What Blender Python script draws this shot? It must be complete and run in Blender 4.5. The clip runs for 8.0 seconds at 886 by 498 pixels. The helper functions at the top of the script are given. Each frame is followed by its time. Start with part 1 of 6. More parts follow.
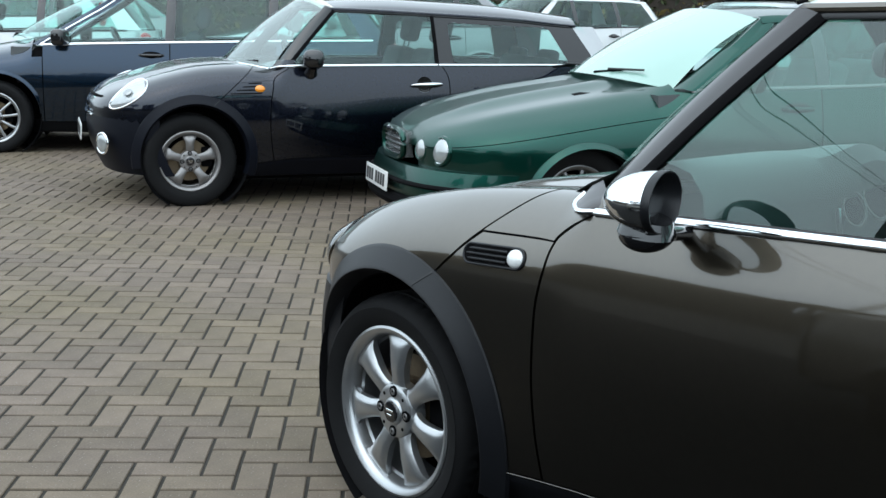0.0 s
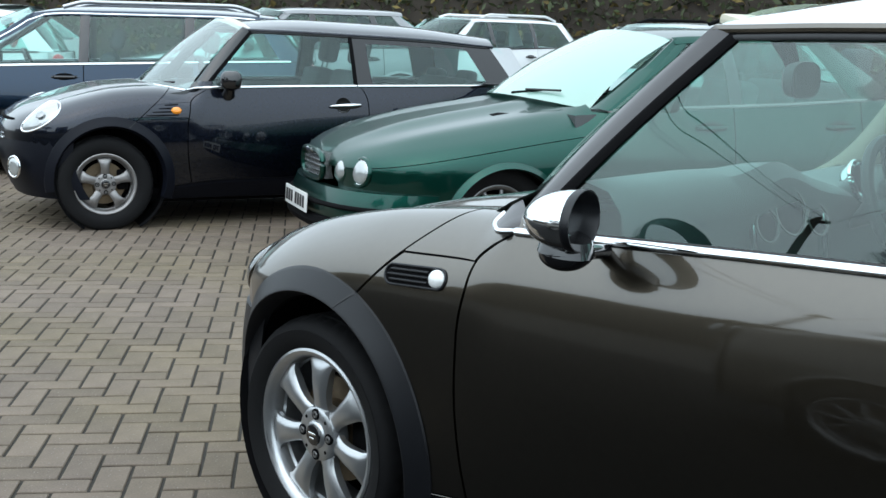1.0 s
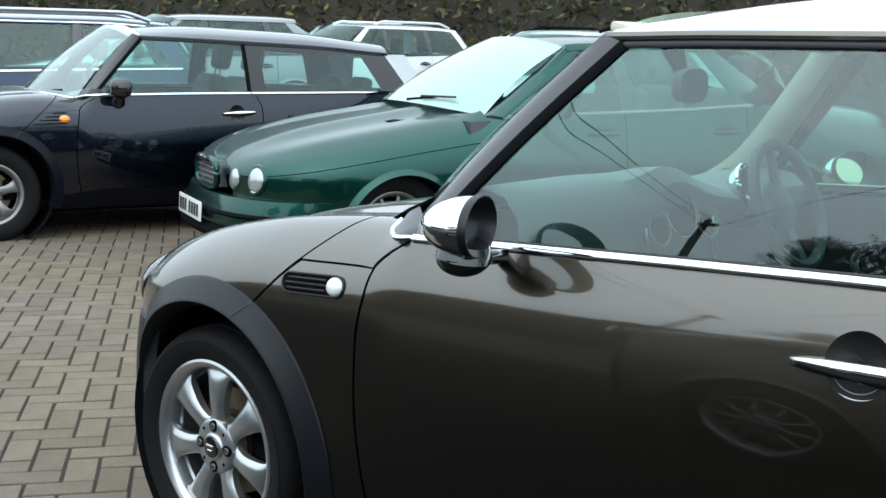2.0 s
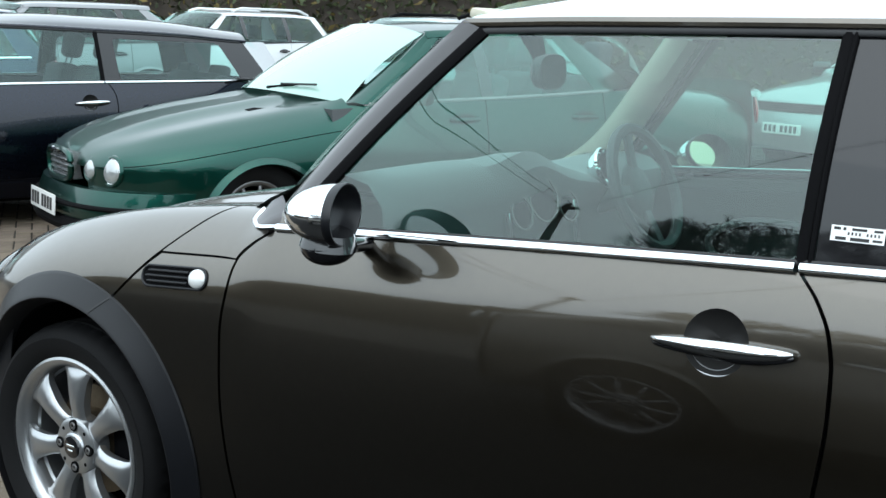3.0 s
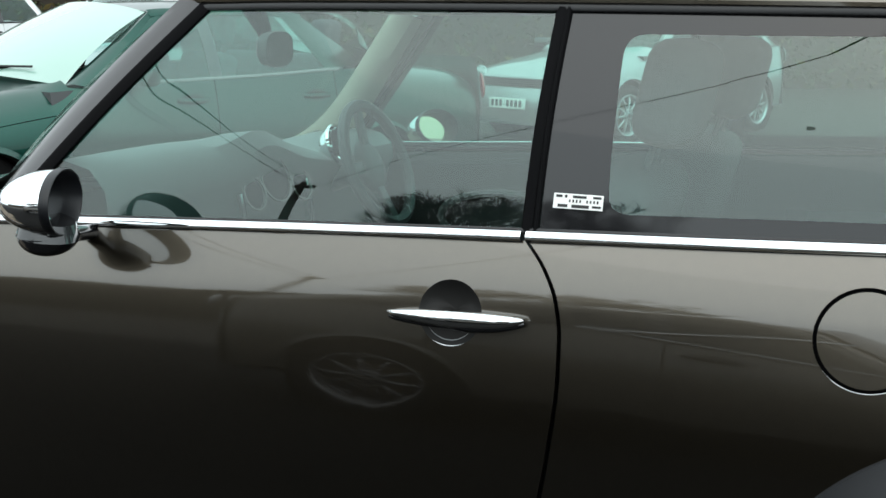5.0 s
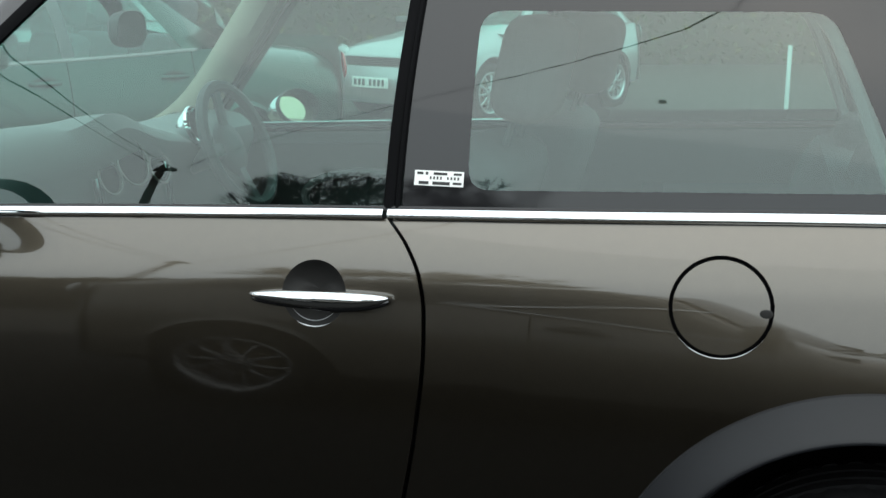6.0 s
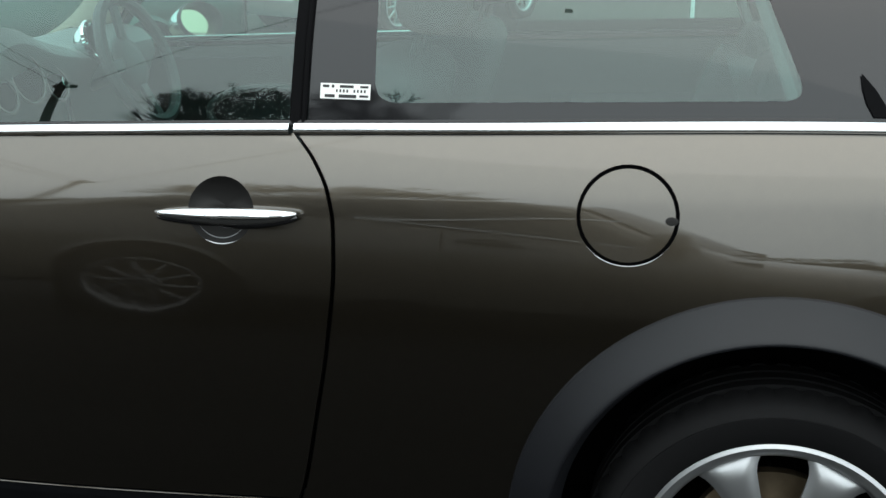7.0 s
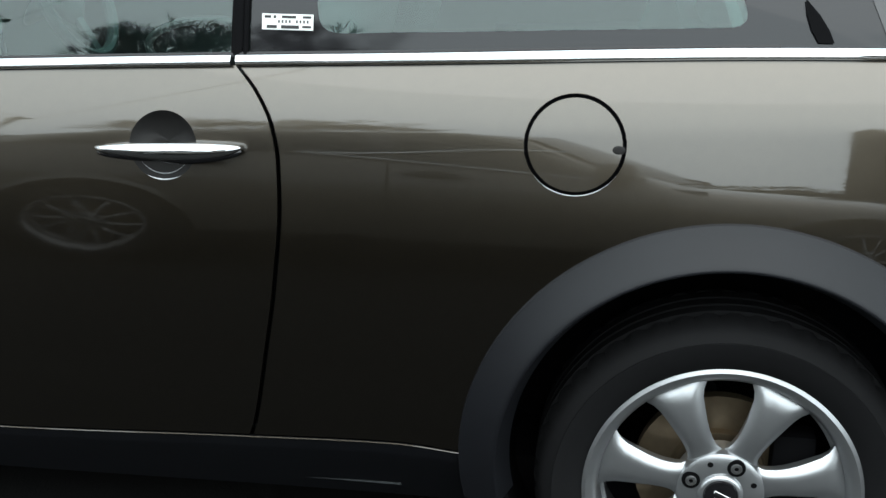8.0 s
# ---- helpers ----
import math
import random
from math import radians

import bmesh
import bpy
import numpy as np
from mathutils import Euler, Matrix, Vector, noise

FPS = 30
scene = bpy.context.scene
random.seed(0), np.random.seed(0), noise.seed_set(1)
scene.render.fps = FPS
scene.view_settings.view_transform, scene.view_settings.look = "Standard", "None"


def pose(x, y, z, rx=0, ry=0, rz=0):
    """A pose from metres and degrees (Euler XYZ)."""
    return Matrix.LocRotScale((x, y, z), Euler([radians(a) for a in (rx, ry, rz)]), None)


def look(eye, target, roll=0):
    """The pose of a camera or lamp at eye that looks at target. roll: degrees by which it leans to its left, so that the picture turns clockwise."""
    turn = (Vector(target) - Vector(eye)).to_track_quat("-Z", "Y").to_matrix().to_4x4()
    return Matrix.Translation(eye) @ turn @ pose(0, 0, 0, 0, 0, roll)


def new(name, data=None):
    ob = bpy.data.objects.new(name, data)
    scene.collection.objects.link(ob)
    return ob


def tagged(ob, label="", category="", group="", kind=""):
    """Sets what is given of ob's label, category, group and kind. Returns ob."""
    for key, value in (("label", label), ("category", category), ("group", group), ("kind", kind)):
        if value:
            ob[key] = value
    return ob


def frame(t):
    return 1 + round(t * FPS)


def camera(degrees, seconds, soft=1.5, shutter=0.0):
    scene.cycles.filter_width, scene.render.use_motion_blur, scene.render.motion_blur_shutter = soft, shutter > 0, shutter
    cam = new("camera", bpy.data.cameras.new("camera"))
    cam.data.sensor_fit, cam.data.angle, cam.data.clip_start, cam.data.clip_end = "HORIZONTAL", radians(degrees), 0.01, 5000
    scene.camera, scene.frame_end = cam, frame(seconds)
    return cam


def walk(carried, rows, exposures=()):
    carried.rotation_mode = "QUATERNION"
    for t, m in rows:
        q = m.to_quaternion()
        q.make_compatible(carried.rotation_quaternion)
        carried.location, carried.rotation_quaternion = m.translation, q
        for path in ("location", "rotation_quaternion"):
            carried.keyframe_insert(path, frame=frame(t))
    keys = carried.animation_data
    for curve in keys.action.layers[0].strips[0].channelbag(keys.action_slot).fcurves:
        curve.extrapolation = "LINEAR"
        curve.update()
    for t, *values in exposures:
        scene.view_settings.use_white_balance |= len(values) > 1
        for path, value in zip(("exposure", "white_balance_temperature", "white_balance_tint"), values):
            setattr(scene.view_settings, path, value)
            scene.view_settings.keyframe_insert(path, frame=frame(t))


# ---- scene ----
cam = camera(41.0, 8.0)
PATH = [
    (0, (2.26, -1.734, 1.283), (0.756, -0.475, 0.892), 1.3),
    (0.5, (2.259, -1.734, 1.283), (0.795, -0.424, 0.91), 1.3),
    (1, (2.258, -1.733, 1.283), (0.838, -0.371, 0.929), 1.3),
    (1.2, (2.259, -1.734, 1.283), (0.859, -0.348, 0.936), 1.3),
    (2.5, (2.254, -1.731, 1.283), (1.04, -0.18, 0.937), 1.3),
    (3, (2.252, -1.729, 1.282), (1.137, -0.107, 0.927), 1.2),
    (3.5, (2.251, -1.728, 1.283), (1.238, -0.041, 0.924), 1.2),
    (4, (2.249, -1.727, 1.283), (1.335, 0.015, 0.921), 1.2),
    (4.2, (2.245, -1.722, 1.283), (1.369, 0.037, 0.916), 1.2),
    (5.5, (2.26, -1.709, 1.275), (1.637, 0.151, 0.885), 0.7),
    (6, (2.261, -1.706, 1.275), (1.747, 0.182, 0.863), 0.6),
    (6.5, (2.26, -1.701, 1.274), (1.818, 0.186, 0.781), 0.3),
    (7, (2.264, -1.699, 1.271), (1.903, 0.19, 0.721), 0.5),
    (7.5, (2.268, -1.692, 1.272), (1.949, 0.186, 0.663), 0.4),
    (8, (2.26, -1.692, 1.264), (1.995, 0.18, 0.61), 0.4),
]
walk(cam, [(t, look(eye, target, roll)) for t, eye, target, roll in PATH],
     [(0.0, -0.15, 6150, 10), (1.0, -0.08, 6170, 10), (2.5, 0.05, 6200, 10), (3.2, 0.05, 6300, 10), (4.0, -0.03, 6500, 10), (5.5, -0.10, 6700, 10), (6.5, -0.09, 6700, 10), (7.0, -0.04, 6700, 10), (8.0, 0.30, 6550, 10)])

# ---- world and light: a flat overcast winter day ----
world = bpy.data.worlds.new("overcast_sky")
scene.world = world
world.use_nodes = True
wn = world.node_tree.nodes
wl = world.node_tree.links
bg = wn["Background"]
sky = wn.new("ShaderNodeTexSky")
sky.sky_type = "NISHITA"
sky.sun_disc = False
sky.sun_elevation = radians(64)
sky.sun_rotation = radians(167)
sky.dust_density = 6.0
sky.ozone_density = 0.6
cloud = wn.new("ShaderNodeMix")
cloud.data_type = "RGBA"
cloud.inputs[0].default_value = 0.9
# cloud layer, brightest round the veiled sun
SUN_FROM = Vector((0.10, -0.42, 0.90)).normalized()
aim = wn.new("ShaderNodeTexCoord")
dot = wn.new("ShaderNodeVectorMath")
dot.operation = "DOT_PRODUCT"
dot.inputs[1].default_value = SUN_FROM
wl.new(aim.outputs["Generated"], dot.inputs[0])
veil = wn.new("ShaderNodeMapRange")
veil.interpolation_type = "SMOOTHSTEP"
veil.inputs["From Min"].default_value = -0.15
veil.inputs["From Max"].default_value = 1.0
veil.inputs["To Min"].default_value = 8.0
veil.inputs["To Max"].default_value = 14.4
wl.new(dot.outputs["Value"], veil.inputs["Value"])
tone = wn.new("ShaderNodeVectorMath")
tone.operation = "SCALE"
tone.inputs[0].default_value = (0.875, 1.0, 1.05)
wl.new(veil.outputs[0], tone.inputs["Scale"])
wl.new(tone.outputs[0], cloud.inputs[7])
wl.new(sky.outputs[0], cloud.inputs[6])
wl.new(cloud.outputs[2], bg.inputs[0])
bg.inputs[1].default_value = 0.197
sun = new("sun", bpy.data.lights.new("sun", "SUN"))
sun.data.energy = 0.42
sun.data.angle = radians(70)
sun.data.color = (1.0, 0.97, 0.93)
sun.matrix_world = look(SUN_FROM * 20, (0, 0, 0))


# ---- materials ----
def material(name, color, rough=0.5, metal=0.0, coat=0.0, grain=0.0, scale=40.0, bump=0.0, dirt=0.0, spec=0.5, random_tint=0.0, island=0.0):
    """A principled material with fine grain, broad dirt and relief at real sizes."""
    m = bpy.data.materials.new(name)
    m.use_nodes = True
    n, l = m.node_tree.nodes, m.node_tree.links
    b = n["Principled BSDF"]
    b.inputs["Roughness"].default_value = rough
    b.inputs["Metallic"].default_value = metal
    b.inputs["Coat Weight"].default_value = coat
    b.inputs["Coat Roughness"].default_value = 0.03
    b.inputs["Specular IOR Level"].default_value = spec
    b.inputs["Base Color"].default_value = (*color, 1)
    if grain or dirt or random_tint or island or bump:
        tc = n.new("ShaderNodeTexCoord")
        base = None
        fine = n.new("ShaderNodeTexNoise")
        fine.inputs["Scale"].default_value = scale
        fine.inputs["Detail"].default_value = 4
        l.new(tc.outputs["Object"], fine.inputs["Vector"])
        broad = n.new("ShaderNodeTexNoise")
        broad.inputs["Scale"].default_value = max(scale * 0.06, 0.8)
        broad.inputs["Detail"].default_value = 5
        l.new(tc.outputs["Object"], broad.inputs["Vector"])
        total = n.new("ShaderNodeMath")
        total.operation = "MULTIPLY_ADD"
        l.new(fine.outputs[0], total.inputs[0])
        total.inputs[1].default_value = 2 * grain
        total.inputs[2].default_value = 1 - grain
        two = n.new("ShaderNodeMath")
        two.operation = "MULTIPLY_ADD"
        l.new(broad.outputs[0], two.inputs[0])
        two.inputs[1].default_value = 2 * dirt
        two.inputs[2].default_value = 1 - dirt
        prod = n.new("ShaderNodeMath")
        prod.operation = "MULTIPLY"
        l.new(total.outputs[0], prod.inputs[0])
        l.new(two.outputs[0], prod.inputs[1])
        last = prod
        for amount, node, out in ((random_tint, "ShaderNodeObjectInfo", "Random"), (island, "ShaderNodeNewGeometry", "Random Per Island")):
            if amount:
                src = n.new(node)
                k = n.new("ShaderNodeMath")
                k.operation = "MULTIPLY_ADD"
                l.new(src.outputs[out], k.inputs[0])
                k.inputs[1].default_value = 2 * amount
                k.inputs[2].default_value = 1 - amount
                p = n.new("ShaderNodeMath")
                p.operation = "MULTIPLY"
                l.new(last.outputs[0], p.inputs[0])
                l.new(k.outputs[0], p.inputs[1])
                last = p
        mixer = n.new("ShaderNodeVectorMath")
        mixer.operation = "SCALE"
        mixer.inputs[0].default_value = color
        l.new(last.outputs[0], mixer.inputs["Scale"])
        l.new(mixer.outputs[0], b.inputs["Base Color"])
        if bump:
            bp = n.new("ShaderNodeBump")
            bp.inputs["Strength"].default_value = bump
            bp.inputs["Distance"].default_value = 0.004
            l.new(fine.outputs[0], bp.inputs["Height"])
            l.new(bp.outputs[0], b.inputs["Normal"])
    return m


def car_paint(name, color, flake=0.35, rough=0.32, metal=0.5, dust=0.06):
    """Metallic paint under clear coat, with a fine film of road dust."""
    m = material(name, color, rough, metal, 1.0, 0.10, 900.0, 0.0, dust)
    n, l = m.node_tree.nodes, m.node_tree.links
    b = n["Principled BSDF"]
    tc = n.new("ShaderNodeTexCoord")
    film = n.new("ShaderNodeTexNoise")
    film.inputs["Scale"].default_value = 7
    film.inputs["Detail"].default_value = 6
    l.new(tc.outputs["Object"], film.inputs["Vector"])
    ramp = n.new("ShaderNodeMapRange")
    ramp.inputs["From Min"].default_value = 0.35
    ramp.inputs["From Max"].default_value = 0.75
    ramp.inputs["To Min"].default_value = 0.015
    ramp.inputs["To Max"].default_value = 0.075
    l.new(film.outputs[0], ramp.inputs["Value"])
    l.new(ramp.outputs[0], b.inputs["Coat Roughness"])
    return m


def glass_sheet(name, tint, ior=1.6, gloss=(0.93, 1.0, 0.98)):
    """A single tinted sheet: what lies behind shows through, the sky is mirrored by Fresnel."""
    m = bpy.data.materials.new(name)
    m.use_nodes = True
    n, l = m.node_tree.nodes, m.node_tree.links
    n.remove(n["Principled BSDF"])
    t = n.new("ShaderNodeBsdfTransparent")
    t.inputs[0].default_value = (*tint, 1)
    g = n.new("ShaderNodeBsdfGlossy")
    g.inputs["Color"].default_value = (*gloss, 1)
    g.inputs["Roughness"].default_value = 0.0
    f = n.new("ShaderNodeLayerWeight")
    f.inputs[0].default_value = 0.5
    p = n.new("ShaderNodeMath")
    p.operation = "POWER"
    p.inputs[1].default_value = 5.0
    l.new(f.outputs["Facing"], p.inputs[0])
    f0 = ((ior - 1) / (ior + 1)) ** 2
    s = n.new("ShaderNodeMath")
    s.operation = "MULTIPLY_ADD"
    s.inputs[1].default_value = 1 - f0
    s.inputs[2].default_value = f0
    l.new(p.outputs[0], s.inputs[0])
    mix = n.new("ShaderNodeMixShader")
    l.new(s.outputs[0], mix.inputs[0])
    l.new(t.outputs[0], mix.inputs[1])
    l.new(g.outputs[0], mix.inputs[2])
    l.new(mix.outputs[0], n["Material Output"].inputs[0])
    return m


GREY_PAINT = car_paint("dark_grey_paint", (0.077, 0.065, 0.049), rough=0.30, metal=1.0)
GREY_PAINT.node_tree.nodes["Principled BSDF"].inputs["Coat IOR"].default_value = 1.74
NAVY_PAINT = car_paint("navy_paint", (0.005, 0.0075, 0.016), rough=0.30, metal=0.9, dust=0.25)
NAVY_BUMPER = material("navy_bumper", (0.004, 0.005, 0.009), 0.45, 0, 0.0, 0.1, 80, 0, 0.2, 0.15)
GREEN_PAINT = car_paint("racing_green_paint", (0.002, 0.047, 0.034), rough=0.32, metal=0.9)
GREEN_PAINT.node_tree.nodes["Principled BSDF"].inputs["Coat Weight"].default_value = 0.6
BLUE_PAINT = car_paint("deep_blue_paint", (0.006, 0.020, 0.042), rough=0.2, metal=0.95)
BLACK_PAINT = car_paint("dark_brown_black_paint", (0.11, 0.10, 0.085), rough=0.4, metal=0.3)
SILVER_PAINT = car_paint("silver_paint", (0.36, 0.37, 0.375), metal=0.7)
MID_GREY_PAINT = car_paint("mid_grey_paint", (0.20, 0.205, 0.21), metal=0.6)
WHITE_PAINT = material("white_paint", (0.66, 0.68, 0.68), 0.25, 0, 1.0, 0.02, 30, 0, 0.04)
CHROME = material("chrome", (0.82, 0.83, 0.84), 0.05, 1.0, 0, 0.03, 12, 0, 0.05)
ALLOY = material("silver_alloy", (0.44, 0.45, 0.46), 0.30, 0.85, 0.3, 0.05, 60, 0, 0.12)
OLD_ALLOY = material("dull_alloy", (0.26, 0.25, 0.245), 0.42, 0.7, 0.0, 0.10, 60, 0, 0.25)
BOLT_STEEL = material("bolt_steel", (0.20, 0.20, 0.20), 0.4, 0.8, 0, 0.1, 80, 0, 0.2)
STEEL = material("brake_steel", (0.17, 0.13, 0.085), 0.45, 0.8, 0, 0.2, 80, 0.1, 0.3)
RUBBER = material("tyre_rubber", (0.0065, 0.0065, 0.007), 0.75, 0, 0, 0.2, 50, 0.15, 0.25, 0.18)
PLASTIC = material("black_plastic", (0.0065, 0.007, 0.0088), 0.44, 0, 0, 0.10, 260, 0.02, 0.25, 0.33)
# near-black colour for the shade inside painted hollows
RECESS_SHADE = material("recess_black", (0.014, 0.0135, 0.013), 0.6, 0, 0, 0.1, 120, 0, 0.1, 0.2)
DARK_LENS = material("shaded_lamp_lens", (0.06, 0.065, 0.065), 0.15, 0.3, 1.0, 0.5, 30, 0.6, 0.4)
DARK_PLASTIC = material("dark_plastic", (0.0035, 0.0035, 0.004), 0.8, 0, 0, 0.1, 120, 0.05, 0.1, 0.06)
PILLAR_BLACK = material("pillar_satin_black", (0.030, 0.027, 0.029), 0.28, 0, 0.5, 0.08, 60, 0, 0.1)
WINDOW_BORDER = material("window_border_black", (0.008, 0.008, 0.009), 0.05, 0, 0.0, 0.05, 30, 0, 0.1, 0.5)
GLOSS_BLACK = material("gloss_black", (0.008, 0.008, 0.009), 0.06, 0, 0.6, 0.05, 30, 0, 0.1)
SEAL = material("seal_rubber", (0.010, 0.010, 0.011), 0.45, 0, 0, 0.1, 120, 0, 0.1, 0.4)
LAMP_GLASS = material("lamp_lens", (0.40, 0.42, 0.42), 0.08, 0.4, 1.0, 0.15, 18, 0.3, 0.15)
LAMP_BOWL = material("lamp_bowl", (0.35, 0.36, 0.36), 0.2, 0.8, 0, 0.3, 25, 0.2, 0.2)
AMBER = material("amber_lens", (0.90, 0.29, 0.01), 0.15, 0, 1.0, 0.1, 60, 0, 0.05)
WHITE_LENS = material("clear_repeater_lens", (0.75, 0.76, 0.75), 0.12, 0.1, 1.0, 0.1, 120, 0.1, 0.05)
RED_LENS = material("red_lens", (0.45, 0.02, 0.02), 0.12, 0, 1.0, 0.1, 60, 0, 0.05)
WHITE_SHEET = material("white_sticker", (0.80, 0.80, 0.78), 0.4, 0, 0, 0.03, 90, 0, 0.04)
INK = material("black_ink", (0.01, 0.01, 0.01), 0.5, 0, 0, 0.05, 90, 0, 0.05)
PLATE_WHITE = material("plate_white", (0.72, 0.72, 0.70), 0.35, 0, 0.2, 0.04, 60, 0, 0.1)
TRIM_GREY = material("grey_cabin_plastic", (0.112, 0.130, 0.130), 0.55, 0, 0, 0.08, 200, 0.06, 0.08)
TRIM_DARK = material("dark_cabin_plastic", (0.05, 0.055, 0.057), 0.55, 0, 0, 0.08, 200, 0.06, 0.08)
BEIGE = material("beige_headlining", (0.52, 0.49, 0.40), 0.85, 0, 0, 0.08, 300, 0.05, 0.06)
SEAT_CLOTH = material("dark_seat_cloth", (0.055, 0.058, 0.062), 0.9, 0, 0, 0.15, 350, 0.15, 0.1)
MIRROR_GLASS = material("mirror_glass", (0.80, 0.83, 0.84), 0.02, 1.0, 0, 0.02, 6, 0, 0.03)
# far mirror pane: the yellowish tone of its reflection is in the colour
WARM_REFLECTION = material("warm_tinted_mirror_glass", (0.60, 0.56, 0.40), 0.06, 1.0, 0, 0.02, 6, 0, 0.03)
GLASS = glass_sheet("tinted_side_glass", (0.57, 0.82, 0.76), 1.80, (0.91, 1.0, 0.97))
FAR_GLASS = glass_sheet("tinted_car_glass", (0.74, 0.95, 0.91), 1.6, (0.85, 1.0, 0.97))
# opaque screen: the mint sky reflection is put into the base colour
SKY_TONED_SCREEN = material("misted_windscreen", (0.24, 0.385, 0.33), 0.25, 0, 1.0, 0.04, 3.0, 0, 0.05)
BRIGHT_GLASS = glass_sheet("sky_bright_glass", (0.70, 0.85, 0.83), 2.7, (0.93, 1.0, 0.98))
PRIVACY_GLASS = material("privacy_glass", (0.006, 0.007, 0.007), 0.05, 0, 0.0, 0.05, 30, 0, 0.1)
CLEAR_GLASS = glass_sheet("clear_windscreen", (0.76, 0.90, 0.87), 1.65, (0.90, 1.0, 0.97))


# ---- mesh helpers ----
def hermite(pts):
    """A smooth curve through (x, value) points that never overshoots."""
    xs, ys = [float(p[0]) for p in pts], [float(p[1]) for p in pts]
    k = len(xs)
    h = [xs[i + 1] - xs[i] for i in range(k - 1)]
    d = [(ys[i + 1] - ys[i]) / h[i] for i in range(k - 1)]
    m = [d[0]] + [0.0] * (k - 2) + [d[-1]]
    for i in range(1, k - 1):
        if d[i - 1] * d[i] > 0:
            m[i] = (h[i - 1] + h[i]) * 3 / ((2 * h[i] + h[i - 1]) / d[i - 1] + (h[i] + 2 * h[i - 1]) / d[i])

    def f(x):
        if x <= xs[0]:
            return ys[0]
        if x >= xs[-1]:
            return ys[-1]
        i = 0
        while xs[i + 1] < x:
            i += 1
        t = (x - xs[i]) / h[i]
        s = 1 - t
        return (1 + 2 * t) * s * s * ys[i] + t * s * s * h[i] * m[i] + t * t * (3 - 2 * t) * ys[i + 1] - t * t * s * h[i] * m[i + 1]
    return f


def step(a, b, x):
    t = min(max((x - a) / (b - a), 0), 1)
    return t * t * (3 - 2 * t)


def part(name, bm, mat, parent, label="", smooth=True, recalc=True):
    """Links a bmesh as one mesh object under a thing or under a part."""
    if recalc:
        bmesh.ops.recalc_face_normals(bm, faces=bm.faces)
    me = bpy.data.meshes.new(name)
    bm.to_mesh(me)
    bm.free()
    if smooth:
        me.polygons.foreach_set("use_smooth", [True] * len(me.polygons))
        me.set_sharp_from_angle(angle=radians(38))
    return linked(name, me, mat, parent, label)


def linked(name, me, mat, parent, label="", m=None):
    ob = new(name, me)
    if mat and not me.materials:
        me.materials.append(mat)
    if parent:
        ob.parent = parent
    if m is not None:
        ob.matrix_local = m
    if label:
        ob["label"] = label
    return ob


def thing(name, m, label, category, group="", kind=""):
    e = new(name)
    e.empty_display_size = 0.3
    e.matrix_world = m
    return tagged(e, label, category, group, kind)


def grid(rows, close=False, bm=None):
    """A sheet of quads over rows of points."""
    bm = bm or bmesh.new()
    vs = [[bm.verts.new(p) for p in r] for r in rows]
    for a, b in zip(vs, vs[1:]):
        k = len(a)
        for i in range(k if close else k - 1):
            quad = [a[i], a[(i + 1) % k], b[(i + 1) % k], b[i]]
            if len({tuple(round(c, 6) for c in v.co) for v in quad}) > 2:
                bm.faces.new(quad)
    return bm


def lip(bm, shift):
    """Turns the open rim of a sheet inwards, so that it has an edge."""
    rim = [e for e in bm.edges if e.is_boundary]
    made = {}
    for e in rim:
        for v in e.verts:
            if v not in made:
                made[v] = bm.verts.new(v.co + Vector(shift(v.co)))
    for e in rim:
        a, b = e.verts
        bm.faces.new((a, b, made[b], made[a]))
    return bm


def box(bm, size, m=None, bevel=0.0, seg=2):
    r = bmesh.ops.create_cube(bm, size=1)
    for v in r["verts"]:
        v.co = Vector((v.co.x * size[0], v.co.y * size[1], v.co.z * size[2]))
    if bevel:
        es = list({e for v in r["verts"] for e in v.link_edges})
        out = bmesh.ops.bevel(bm, geom=es, offset=bevel, segments=seg, affect="EDGES", profile=0.6)
        vs = {v for f in out["faces"] for v in f.verts} | {v for v in r["verts"] if v.is_valid}
    else:
        vs = set(r["verts"])
    if m is not None:
        for v in vs:
            v.co = m @ v.co
    return bm


def lathe(profile, seg=48, a0=0.0, a1=360.0):
    """Turns (radius, y) round the y axis."""
    full = abs(a1 - a0) >= 359.9
    k = seg if full else seg + 1
    rows = []
    for r, y in profile:
        rows.append([(r * math.cos(radians(a0 + (a1 - a0) * i / seg)), y, r * math.sin(radians(a0 + (a1 - a0) * i / seg))) for i in range(k)])
    bm = grid(rows, close=full)
    bmesh.ops.remove_doubles(bm, verts=bm.verts, dist=1e-5)
    return bm


def tube(points, radius, seg=8, bm=None, flat=1.0, up=(0, 0, 1)):
    """A round or flattened rod along points; radius may be one number or one for each point."""
    pts = [Vector(p) for p in points]
    rows = []
    for i, p in enumerate(pts):
        d = (pts[min(i + 1, len(pts) - 1)] - pts[max(i - 1, 0)]).normalized()
        s = d.cross(Vector(up))
        s = s.normalized() if s.length > 1e-4 else Vector((1, 0, 0))
        u = s.cross(d)
        r = radius[i] if isinstance(radius, (list, tuple)) else radius
        rows.append([p + s * (r * math.cos(2 * math.pi * k / seg)) + u * (r * flat * math.sin(2 * math.pi * k / seg)) for k in range(seg)])
    bm = bm or bmesh.new()
    before = len(bm.verts)
    grid(rows, close=True, bm=bm)
    bm.verts.ensure_lookup_table()
    for a in (before, before + (len(rows) - 1) * seg):
        bm.faces.new([bm.verts[a + k] for k in range(seg)])
    return bm


